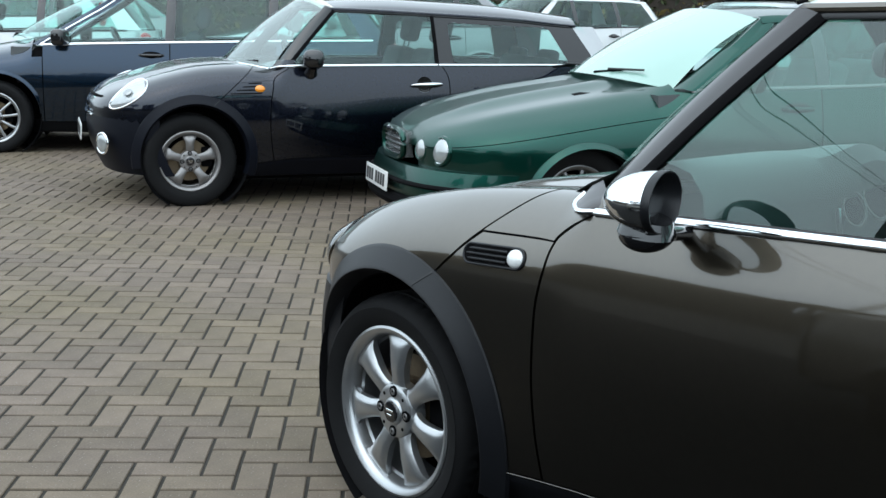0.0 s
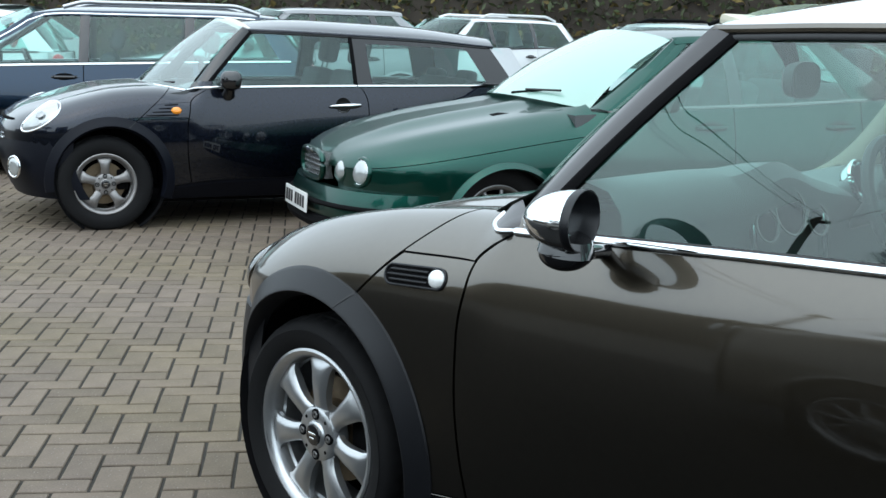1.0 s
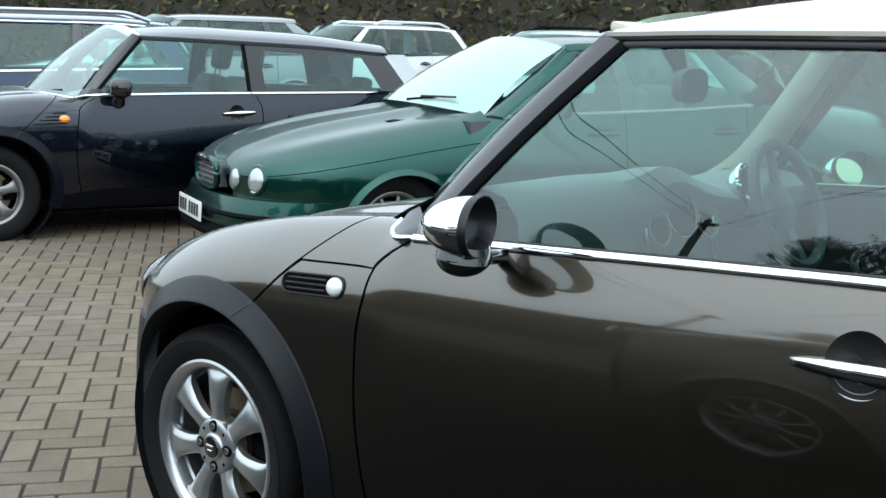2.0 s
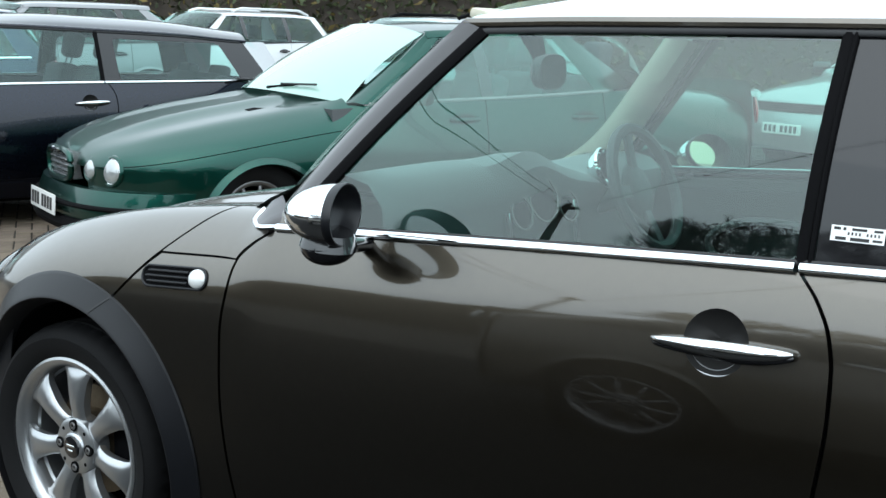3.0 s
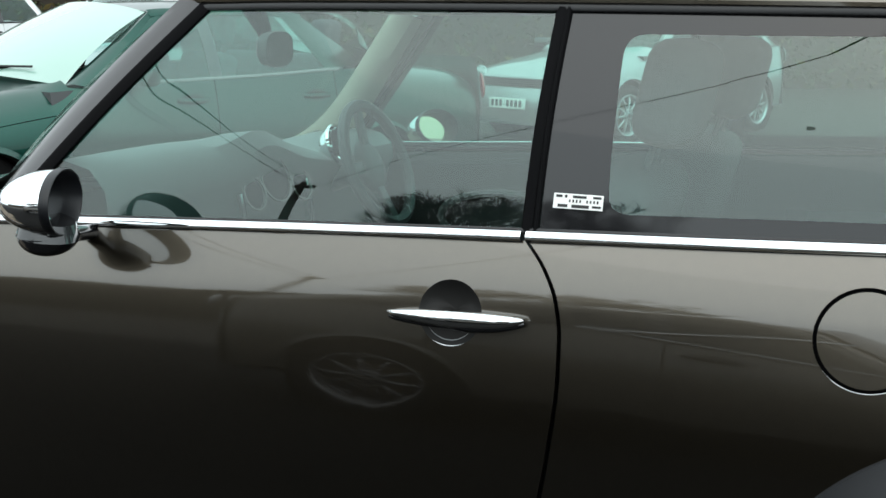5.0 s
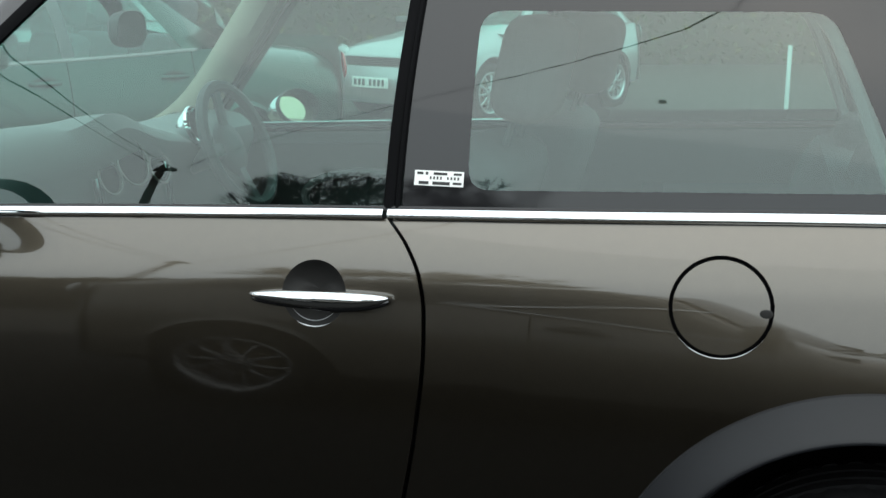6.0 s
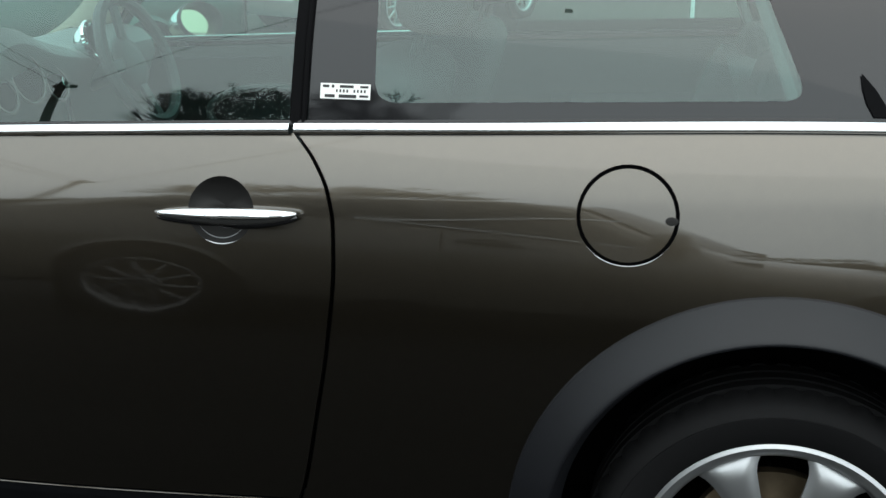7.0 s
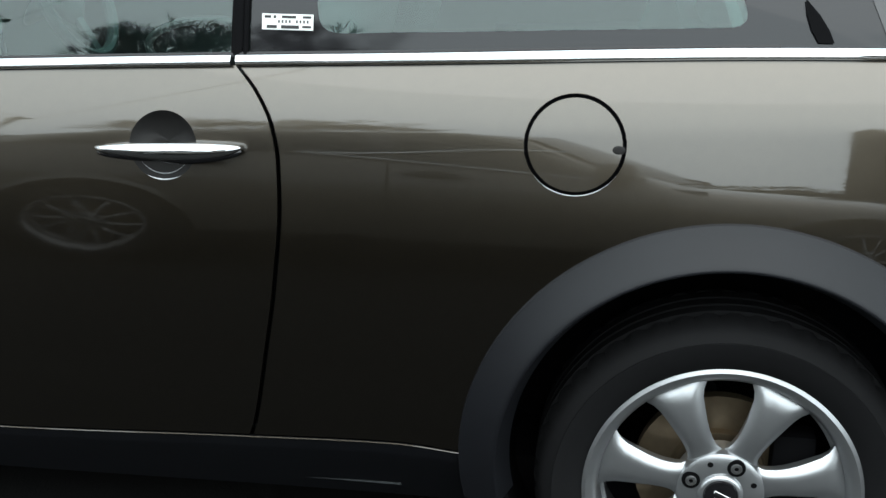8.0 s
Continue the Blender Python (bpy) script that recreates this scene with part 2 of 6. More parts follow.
def ribbon(line, width, normal, proud):
    """A thin strip along a line that lies on a surface with that normal."""
    rows = []
    pts = [Vector(p) for p in line]
    for i, p in enumerate(pts):
        d = (pts[min(i + 1, len(pts) - 1)] - pts[max(i - 1, 0)]).normalized()
        n = Vector(normal(p)).normalized()
        s = d.cross(n).normalized()
        h = width / 2
        rows.append([p - s * h - n * 0.004, p - s * h + n * proud * 0.6, p - s * h * 0.5 + n * proud, p + s * h * 0.5 + n * proud, p + s * h + n * proud * 0.6, p + s * h - n * 0.004])
    return grid(rows)


def sampled(points, n):
    """n points spread evenly along a line of points."""
    pts = [Vector(p) for p in points]
    cum = [0.0]
    for a, b in zip(pts, pts[1:]):
        cum.append(cum[-1] + (b - a).length)
    out = []
    for k in range(n):
        s = cum[-1] * k / (n - 1)
        i = max(j for j in range(len(pts) - 1) if cum[j] <= s + 1e-9)
        t = (s - cum[i]) / max(cum[i + 1] - cum[i], 1e-9)
        out.append(pts[i].lerp(pts[i + 1], min(t, 1)))
    return out


def smooth_line(points, n):
    """n points on a Catmull-Rom line through points."""
    pts = [Vector(p) for p in points]
    pts = [2 * pts[0] - pts[1]] + pts + [2 * pts[-1] - pts[-2]]
    out = []
    for i in range(1, len(pts) - 2):
        for k in range(12):
            t = k / 12
            a, b, c, d = pts[i - 1:i + 3]
            out.append(0.5 * (2 * b + (c - a) * t + (2 * a - 5 * b + 4 * c - d) * t * t + (3 * b - a - 3 * c + d) * t ** 3))
    out.append(pts[-2])
    return sampled(out, n)


# ---- car bodies ----
class Shell:
    """The skin of a car: x runs back from the front axle, y from the middle, z up."""

    def __init__(self, nose, nose_depth, tail, tail_depth, width, top, power, belt, sill, axle, zw=0.60, tuck=0.25, tumble=0.46, blend=(0.35, 0.6), boot=None, arch=(0.40, 0.325), gut=None, edge_in=0.045, roof_y=None, bow=0.006, haunch=0.0, shoulder=0.0):
        self.nose, self.nd, self.tail, self.td, self.w = nose, nose_depth, tail, tail_depth, width
        self.top, self.power, self.belt, self.sill, self.axle = hermite(top), hermite(power), hermite(belt), hermite(sill), axle
        self.zw, self.tuck, self.tumble, self.blend, self.boot, self.arch = zw, tuck, tumble, blend, boot, arch
        self.gut, self.edge_in, self.roof_y, self.bow, self.haunch, self.shoulder = hermite(gut), edge_in, hermite(roof_y), bow, haunch, shoulder

    def plan(self, x):
        a = min(max((x - self.nose) / self.nd, 0), 1)
        b = min(max((self.tail - x) / self.td, 0), 1)
        return self.w * (1 - (1 - a) ** 3) ** (1 / 2.6) * (1 - (1 - b) ** 3) ** (1 / 2.6)

    def lean(self, up):
        return self.tumble * up * up if up < 0.26 else self.tumble * (0.0676 + 0.52 * (up - 0.26))

    def door(self, x, z):
        up = z - self.zw
        lean = self.lean(up)
        if self.shoulder and up > 0:
            # an almost upright side, a soft crease below the belt, then a sloping shoulder
            a, b, c, w = 0.175, 0.28, self.shoulder, 0.012
            crease = self.belt(x) - 0.101 - self.zw
            v, r = min(max(up - crease, 0), w), max(up - crease - w, 0)
            lean = a * min(up, crease) ** 2 / (2 * crease) + a * v + (b - a) * v * v / (2 * w) + b * r + (c - b) * r * r / 0.18
        out = self.plan(x) - (lean if up > 0 else 0) - self.tuck * max(self.zw - z, 0) ** 2
        if self.haunch:
            d = (x - self.axle) / 0.55
            out += self.haunch * math.exp(-d * d) * step(0.95, 0.70, z)
        return out

    def mix(self, x):
        w = step(*self.blend, x)
        return w * (1 - step(*self.boot, x)) if self.boot else w

    def tau(self, x, z):
        if z <= self.zw:
            return z - self.zw
        u = min((z - self.zw) / max(self.top(x) - self.zw, 1e-3), 1)
        return math.asin(u ** (self.power(x) / 2)) / (math.pi / 2)

    def point(self, x, tau, side=-1, inset=0.0):
        if tau <= 0:
            z = self.zw + tau
            y = self.door(x, z)
        else:
            th, p = min(tau, 1) * math.pi / 2, 2 / self.power(x)
            z = self.zw + (self.top(x) - self.zw) * math.sin(th) ** p
            y = self.plan(x) * max(math.cos(th), 0) ** p
            w = self.mix(x)
            y = y * (1 - w) + self.door(x, z) * w
        return Vector((x, side * max(y - inset, 0), z))

    def at(self, x, z, side=-1, inset=0.0):
        return self.point(x, self.tau(x, z), side, inset)

    def normal(self, x, z, side=-1):
        t = self.tau(x, z)
        e = 0.004
        a = self.point(x + e, t, side) - self.point(x - e, t, side)
        b = self.point(x, t + e, side) - self.point(x, t - e, side)
        n = a.cross(b).normalized()
        return n if n.y * side > 0 else -n

    def under(self, x):
        """The lower rim of the panels: the sill, raised over the wheels."""
        r, zc = self.arch
        z = self.sill(x)
        for xa in (0.03, self.axle):
            if abs(x - xa) < r:
                z = max(z, zc + math.sqrt(r * r - (x - xa) ** 2))
        return z

    def window(self, x, s, side=-1, out=0.0):
        z0, z1 = self.belt(x) + 0.006, self.gut(x)
        y0, y1 = self.plan(x) - self.lean(z0 - self.zw) - self.edge_in + 0.03, self.roof_y(x)
        y = y0 + (y1 - y0) * s + self.bow * math.sin(math.pi * s) + out
        return Vector((x, side * y, z0 + (z1 - z0) * s))

    def window_at(self, x, z, side=-1, out=0.0):
        z0, z1 = self.belt(x) + 0.006, self.gut(x)
        return self.window(x, (z - z0) / (z1 - z0), side, out)


def patch(sh, side, xl, xr, lo, hi, nu, nv, inset=0.0, bm=None, edge=0.014):
    """One body panel between two side lines x(z) and two heights z(x); hi None: up to the middle line."""
    rows = []
    for j in range(nv + 1):
        row = []
        for i in range(nu + 1):
            u, v = i / nu, j / nv
            x = xl(0.7) * (1 - u) + xr(0.7) * u
            for _ in range(1 if xl(0.3) == xl(0.7) == xl(0.9) and xr(0.3) == xr(0.7) == xr(0.9) else 5):
                t0 = sh.tau(x, lo(x))
                t1 = 1.0 if hi is None else sh.tau(x, hi(x))
                p = sh.point(x, t0 + (t1 - t0) * v, side, inset)
                x = xl(p.z) * (1 - u) + xr(p.z) * u
            row.append(sh.point(x, t0 + (t1 - t0) * v, side, inset))
        rows.append(row)
    fresh = grid(rows)
    r, zc = sh.arch
    for xa in (0.03, sh.axle):
        punch(fresh, sh, side, xa, zc, r + 0.008, r + 0.008, inset=inset)
    if edge:
        lip(fresh, lambda c: (0, -side * edge * (1 if abs(c.y) > 0.02 else 0), -0.004))
    if bm is None:
        return fresh
    me = bpy.data.meshes.new("panel")
    fresh.to_mesh(me)
    fresh.free()
    bm.from_mesh(me)
    bpy.data.meshes.remove(me)
    return bm


def const(v):
    def same(_):
        return v
    return same


def screen(base, top, wide0, wide1, rows=14, cols=28, bow=0.02, a0=-1.0, a1=1.0, s0=0.0, s1=1.0, out=0.0):
    """A curved screen: base and top are (x middle, x edge, z middle, z edge)."""
    out_rows = []
    for j in range(rows + 1):
        s = s0 + (s1 - s0) * j / rows
        row = []
        for i in range(cols + 1):
            a = a0 + (a1 - a0) * i / cols
            q = abs(a) ** 2.2
            p0 = Vector((base[0] + (base[1] - base[0]) * q, a * wide0, base[2] + (base[3] - base[2]) * q))
            p1 = Vector((top[0] + (top[1] - top[0]) * q, a * wide1, top[2] + (top[3] - top[2]) * q))
            p = p0.lerp(p1, s)
            sg = -1 if top[0] > base[0] else 1
            p += Vector((sg * (bow * math.sin(math.pi * s) + out), 0, bow * 0.6 * math.sin(math.pi * s) + out * 0.6))
            row.append(p)
        out_rows.append(row)
    return grid(out_rows)


def roof_sheet(sh, top, rear, crown, cols=28, rows=20, rim=0.0):
    out = []
    for i in range(rows + 1):
        u = i / rows
        row = []
        for j in range(cols + 1):
            a = -1 + 2 * j / cols
            q = abs(a) ** 2.2
            x0 = top[0] + (top[1] - top[0]) * q
            x1 = rear[0] + (rear[1] - rear[0]) * q
            x = x0 + (x1 - x0) * u
            c = crown * (1 - (1 - min(u / 0.35, 1)) ** 2 * 0.55) * (1 - max(u - 0.6, 0) ** 2 * 1.3)
            z = sh.gut(x) + 0.010 + c * (1 - abs(a) ** 2.6) ** 0.75
            row.append(Vector((x, a * (sh.roof_y(x) - 0.004 + rim), z)))
        out.append(row)
    return grid(out)


def dome(p, n, rx, rz, height, rings=6, seg=28, tilt=0.0, squash=1.0):
    """A lens standing on a surface at p with the normal n."""
    n = Vector(n).normalized()
    t = Vector((0, 0, 1)).cross(n).normalized()
    u = n.cross(t)
    ca, sa = math.cos(radians(tilt)), math.sin(radians(tilt))
    t, u = t * ca + u * sa, u * ca - t * sa
    rows = []
    for k in range(rings + 1):
        f = k / rings
        r, h = math.cos(f * math.pi / 2), math.sin(f * math.pi / 2) * height
        rows.append([p + t * (rx * r * math.cos(2 * math.pi * i / seg)) + u * (rz * r * math.sin(2 * math.pi * i / seg)) + n * h for i in range(seg)])
    bm = grid(rows, close=True)
    bmesh.ops.remove_doubles(bm, verts=bm.verts, dist=1e-5)
    return bm


def ring(p, n, rx, rz, thick, tilt=0.0, seg=40, flat=1.0, a0=0, a1=360):
    """A hoop on a surface."""
    n = Vector(n).normalized()
    t = Vector((0, 0, 1)).cross(n)
    t = t.normalized() if t.length > 1e-3 else Vector((1, 0, 0))
    u = n.cross(t)
    ca, sa = math.cos(radians(tilt)), math.sin(radians(tilt))
    t, u = t * ca + u * sa, u * ca - t * sa
    full = a1 - a0 >= 359
    k = seg if full else seg + 1
    rows = []
    for i in range(k):
        an = radians(a0 + (a1 - a0) * i / seg)
        c = p + t * (rx * math.cos(an)) + u * (rz * math.sin(an))
        d = (t * (math.cos(an) / rx) + u * (math.sin(an) / rz)).normalized()
        rows.append([c + d * (thick * math.cos(2 * math.pi * j / 8)) + n * (thick * flat * math.sin(2 * math.pi * j / 8)) for j in range(8)])
    if full:
        rows.append(rows[0])
    bm = grid(rows, close=True)
    bmesh.ops.remove_doubles(bm, verts=bm.verts, dist=1e-5)
    return bm


def trim_point(sh, xa, zc, ro, ri, side, an, f, proud, lift=0.0):
    r = ro + (ri - ro) * f
    x, z = xa + r * math.cos(an), zc + r * math.sin(an)
    # a face that flares out to a fold, then turns under
    out = -0.006 + 0.010 * step(0, 0.03, f) + (proud - 0.004) * min(f / 0.76, 1) ** 1.15 - 0.050 * max(f - 0.79, 0) / 0.21 - 0.003 * step(0.72, 0.83, f)
    y = sh.point(x, sh.tau(x, z), 1).y
    return Vector((x, side * (y + out + lift), z))


def arch_trim(sh, xa, zc, ro, ri, side, a0=-20, a1=192, proud=0.033, seg=60):
    """The moulding round a wheel opening."""
    fs = (0.0, 0.015, 0.04, 0.12, 0.24, 0.38, 0.52, 0.66, 0.72, 0.755, 0.78, 0.81, 0.85, 0.92, 1.0)
    return grid([[trim_point(sh, xa, zc, ro, ri, side, radians(a0 + (a1 - a0) * i / seg), f, proud) for f in fs] for i in range(seg + 1)])


def wheel_well(sh, xa, zc, r, side):
    y = sh.door(xa, 0.5)
    bm = lathe([(r + 0.010, -0.006), (r - 0.004, 0.010), (r - 0.002, 0.04), (r, 0.31), (0.02, 0.31)], 48, -60, 240)
    for v in bm.verts:
        v.co = Vector((v.co.x + xa, side * (y - 0.028 - v.co.y), v.co.z + zc))
    return bm


# ---- wheels ----
def spoke_mesh(kind):
    """One spoke from the hub to the rim, pointing up, its face towards -y."""
    if kind == "seven":
        prof = [(0.045, 0.0225, -0.012, 0.016), (0.062, 0.0300, -0.014, 0.018), (0.066, 0.0290, -0.015, 0.019), (0.071, 0.0258, -0.017, 0.019), (0.079, 0.0238, -0.018, 0.020), (0.091, 0.0232, -0.020, 0.021), (0.105, 0.0240, -0.022, 0.022), (0.125, 0.0272, -0.023, 0.023), (0.145, 0.0315, -0.022, 0.023), (0.163, 0.036, -0.021, 0.022), (0.175, 0.0420, -0.019, 0.020), (0.184, 0.0505, -0.016, 0.017), (0.191, 0.0620, -0.013, 0.014), (0.198, 0.0800, -0.010, 0.012)]
    elif kind == "five":
        prof = [(0.045, 0.030, -0.014, 0.014), (0.075, 0.026, -0.024, 0.022), (0.105, 0.026, -0.030, 0.026), (0.130, 0.031, -0.030, 0.026), (0.150, 0.040, -0.026, 0.026), (0.165, 0.044, -0.012, 0.022), (0.178, 0.040, 0.002, 0.014), (0.188, 0.034, 0.010, 0.010)]
    else:
        prof = [(0.050, 0.012, -0.018, 0.012), (0.10, 0.011, -0.020, 0.012), (0.15, 0.011, -0.018, 0.012), (0.207, 0.013, 0.0, 0.012)]
    rows = []
    for r, w, y, th in prof:
        row = []
        for k in range(9):
            a = -1 + 2 * k / 8
            crown = th * 0.52 * (1 - abs(a) ** 3.2)
            row.append(Vector((a * w, y + 0.012 - crown, r)))
        row += [Vector((w * 0.85, y + 0.012 + th, r)), Vector((-w * 0.85, y + 0.012 + th, r))]
        rows.append(row)
    bm = grid(rows, close=True)
    return bm


def mesh_of(bm, name, smooth=True):
    bmesh.ops.recalc_face_normals(bm, faces=bm.faces)
    me = bpy.data.meshes.new(name)
    bm.to_mesh(me)
    bm.free()
    if smooth:
        me.polygons.foreach_set("use_smooth", [True] * len(me.polygons))
        me.set_sharp_from_angle(angle=radians(40))
    return me


def wheel_kit(kind, radius, rim, alloy):
    """The meshes of one wheel; its face looks along -y."""
    kit = {}
    hw = 0.092
    tread = []
    ty = [(rim - 0.004, -hw + 0.020), (rim + 0.010, -hw + 0.008), (rim + 0.030, -hw - 0.004), (rim + 0.055, -hw - 0.008), (radius - 0.030, -hw - 0.005), (radius - 0.017, -hw + 0.002), (radius - 0.009, -hw + 0.013), (radius - 0.002, -hw + 0.030)]
    for r, y in ty:
        tread.append((r, y))
    for g in (-0.045, -0.015, 0.015, 0.045):
        tread += [(radius, g - 0.004), (radius - 0.007, g - 0.003), (radius - 0.007, g + 0.003), (radius, g + 0.004)]
    tread += [(r, -y) for r, y in reversed(ty)]
    rubber = lathe(tread, 144)
    for v in rubber.verts:
        # grooves across the tread blocks
        k = round(math.degrees(math.atan2(v.co.z, v.co.x)) / 2.5)
        if k % 3 == 0 and math.hypot(v.co.x, v.co.z) > radius - 0.012 and 0.046 < abs(v.co.y) < 0.070:
            v.co.x *= 1 - 0.006 / radius
            v.co.z *= 1 - 0.006 / radius
    kit["tyre"] = mesh_of(rubber, "tyre")
    kit["rim"] = mesh_of(lathe([(rim - 0.022, -0.040), (rim - 0.019, -0.068), (rim - 0.014, -hw + 0.014), (rim - 0.007, -hw + 0.008), (rim + 0.001, -hw + 0.005), (rim + 0.007, -hw + 0.008), (rim + 0.004, -hw + 0.022), (rim - 0.004, -0.05), (rim - 0.012, 0.08), (rim - 0.016, 0.08), (rim - 0.028, -0.035), (rim - 0.022, -0.040)], 96), "rim")
    kit["spoke"] = mesh_of(spoke_mesh(kind), "spoke")
    kit["hub"] = mesh_of(lathe([(0.0, -0.086), (0.030, -0.086), (0.034, -0.083), (0.036, -0.078), (0.060, -0.079), (0.068, -0.074), (0.071, -0.064), (0.070, -0.03), (0.0, -0.03)], 48), "hub")
    kit["cap"] = mesh_of(lathe([(0.0, -0.0905), (0.020, -0.0900), (0.026, -0.0885), (0.0285, -0.085), (0.0285, -0.075)], 36), "hub_cap")
    kit["bolt"] = mesh_of(lathe([(0.0, -0.0790), (0.0035, -0.0790), (0.004, -0.0825), (0.0080, -0.0825), (0.0090, -0.0810), (0.0090, -0.07)], 14), "wheel_bolt")
    # proud dark discs give the shade of bolt holes and dimples
    kit["hole"] = mesh_of(lathe([(0.0, -0.0798), (0.0138, -0.0798), (0.0145, -0.0792), (0.0145, -0.07)], 20), "bolt_hole")
    kit["dimple"] = mesh_of(lathe([(0.0, -0.0792), (0.0046, -0.0792), (0.0050, -0.0786), (0.0050, -0.07)], 12), "hub_dimple")
    kit["disc"] = mesh_of(lathe([(0.05, -0.012), (0.075, -0.012), (0.078, 0.0), (0.135, 0.0), (0.135, 0.02), (0.05, 0.02)], 48), "brake_disc")
    cal = bmesh.new()
    box(cal, (0.07, 0.05, 0.13), pose(0.115, 0.0, 0.02), 0.012)
    kit["caliper"] = mesh_of(cal, "brake_caliper")
    emb = bmesh.new()
    box(emb, (0.028, 0.002, 0.006), pose(0, -0.0912, 0.004), 0.0008, 1)
    box(emb, (0.018, 0.002, 0.005), pose(0, -0.0912, -0.008), 0.0008, 1)
    kit["emblem"] = mesh_of(emb, "cap_emblem", False)
    kit.update(count=dict(seven=7, five=5, thin=10)[kind], alloy=alloy, bolts=dict(seven=4, five=4, thin=5)[kind], radius=radius, lug=0.052)
    return kit


def put_wheel(kit, parent, x, y, z, side, turn=0.0, cap=None, name="wheel"):
    e = new(name)
    e.empty_display_size = 0.1
    e.parent = parent
    e.matrix_local = pose(x, y, z, 0, 0, 0 if side < 0 else 180) @ pose(0, 0, 0, 0, turn, 0)
    linked("tyre", kit["tyre"], RUBBER, e, "black rubber tyre")
    linked("rim", kit["rim"], kit["alloy"], e)
    for k in range(kit["count"]):
        linked("spoke", kit["spoke"], kit["alloy"], e, m=pose(0, -0.058, 0, 0, 360 * k / kit["count"], 0))
    linked("hub", kit["hub"], kit["alloy"], e)
    linked("hub_cap", kit["cap"], cap or GLOSS_BLACK, e, "round black centre cap")
    linked("cap_emblem", kit["emblem"], CHROME, e)
    for k in range(kit["bolts"]):
        a = 2 * math.pi * (k + 0.02) / kit["bolts"]
        linked("bolt_hole", kit["hole"], DARK_PLASTIC, e, m=pose(kit["lug"] * math.cos(a), -0.001, kit["lug"] * math.sin(a)))
        linked("wheel_bolt", kit["bolt"], BOLT_STEEL, e, m=pose(kit["lug"] * math.cos(a), -0.001, kit["lug"] * math.sin(a)))
        b = a + math.pi / kit["bolts"]
        linked("hub_dimple", kit["dimple"], DARK_PLASTIC, e, m=pose(0.054 * math.cos(b), 0, 0.054 * math.sin(b)))
    linked("brake_disc", kit["disc"], STEEL, e, "rusty steel brake disc", pose(0, -0.005, 0))
    linked("brake_caliper", kit["caliper"], DARK_PLASTIC, e, m=pose(0, -0.005, 0, 0, -turn, 0))
    return e


# ---- cabin furniture, shared by the cars ----
def seat_meshes():
    cushion, back, head, post = bmesh.new(), bmesh.new(), bmesh.new(), bmesh.new()
    box(cushion, (0.52, 0.50, 0.16), pose(-0.02, 0, 0.42, 0, -6, 0), 0.055, 3)
    box(back, (0.15, 0.47, 0.55), pose(0.26, 0, 0.735, 0, 16, 0), 0.065, 4)
    box(head, (0.11, 0.24, 0.19), pose(0.40, 0, 1.135, 0, 12, 0), 0.054, 5)
    for y in (-0.06, 0.06):
        tube([(0.36, y, 1.00), (0.395, y, 1.12)], 0.007, 8, post)
    return [mesh_of(b, n) for b, n in ((cushion, "seat_cushion"), (back, "seat_back"), (head, "headrest"), (post, "headrest_post"))]


SEAT = seat_meshes()


def put_seat(parent, x, y, z=0.0, cloth=None):
    e = new("seat")
    e.parent = parent
    e.matrix_local = pose(x, y, z)
    for me in SEAT:
        linked(me.name.split(".")[0], me, cloth or SEAT_CLOTH, e)
    return e


def put_steering(parent, x, y, z, tilt=62):
    e = new("steering_wheel")
    e.parent = parent
    e.matrix_local = pose(x, y, z, 0, tilt, 0)
    rimm = ring(Vector((0, 0, 0)), (0, 0, 1), 0.165, 0.168, 0.016)
    part("wheel_rim", rimm, TRIM_DARK, e)
    part("horn_pad", dome(Vector((0, 0, -0.03)), (0.0001, 0, 1), 0.075, 0.075, 0.03), TRIM_DARK, e)
    for a in (0, 180, 270):
        bm = bmesh.new()
        box(bm, (0.13, 0.035, 0.014), pose(0, 0, -0.012, 0, 0, a) @ pose(0.115, 0, 0, 0, -8, 0), 0.005)
        part("wheel_spoke", bm, TRIM_DARK, e)
    bm = tube([(0, 0, -0.03), (0, 0, -0.30)], 0.03, 12, up=(1, 0, 0))
    part("steering_column", bm, TRIM_DARK, e)
    return e


def cabin_tub(sh, x0, x1, z0=0.22, inset=0.06):
    """Floor and inner sides of a cabin, up to the belt line."""
    rows = []
    n = 44
    for i in range(n + 1):
        x = x0 + (x1 - x0) * i / n
        b = sh.belt(x) - 0.012
        wheel = min(abs(x), abs(x - sh.axle)) < 0.50
        row = []
        for side in (-1, 1):
            col = [Vector((x, side * (sh.door(x, z) - inset - (0.34 if wheel and z < 0.7 else 0)), z)) for z in (b, b - 0.15, 0.55, 0.35, z0)]
            row += col if side < 0 else col[::-1]
        rows.append(row)
    bm = grid(rows)
    for r in (rows[0], rows[-1]):
        bm.faces.new([bm.verts.new(p) for p in r])
    return bm


def punch(bm, sh, side, cx, cz, rx, rz, tilt=0.0, inset=0.0):
    """Cuts a round hole into a panel, with a clean rim."""
    ca, sa = math.cos(radians(tilt)), math.sin(radians(tilt))

    def local(co):
        dx, dz = co.x - cx, co.z - cz
        return (dx * ca + dz * sa) / rx, (dz * ca - dx * sa) / rz
    inside = {v for v in bm.verts if math.hypot(*local(v.co)) < 1}
    gone = [f for f in bm.faces if all(v in inside for v in f.verts)]
    bmesh.ops.delete(bm, geom=gone, context="FACES")
    for v in [v for v in bm.verts if not v.link_faces]:
        bm.verts.remove(v)
    for v in bm.verts:
        a, b = local(v.co)
        d = math.hypot(a, b)
        if d < 1 and d > 1e-6:
            a, b = a / d * rx, b / d * rz
            v.co = sh.at(cx + a * ca - b * sa, cz + a * sa + b * ca, side, inset)
    return bm


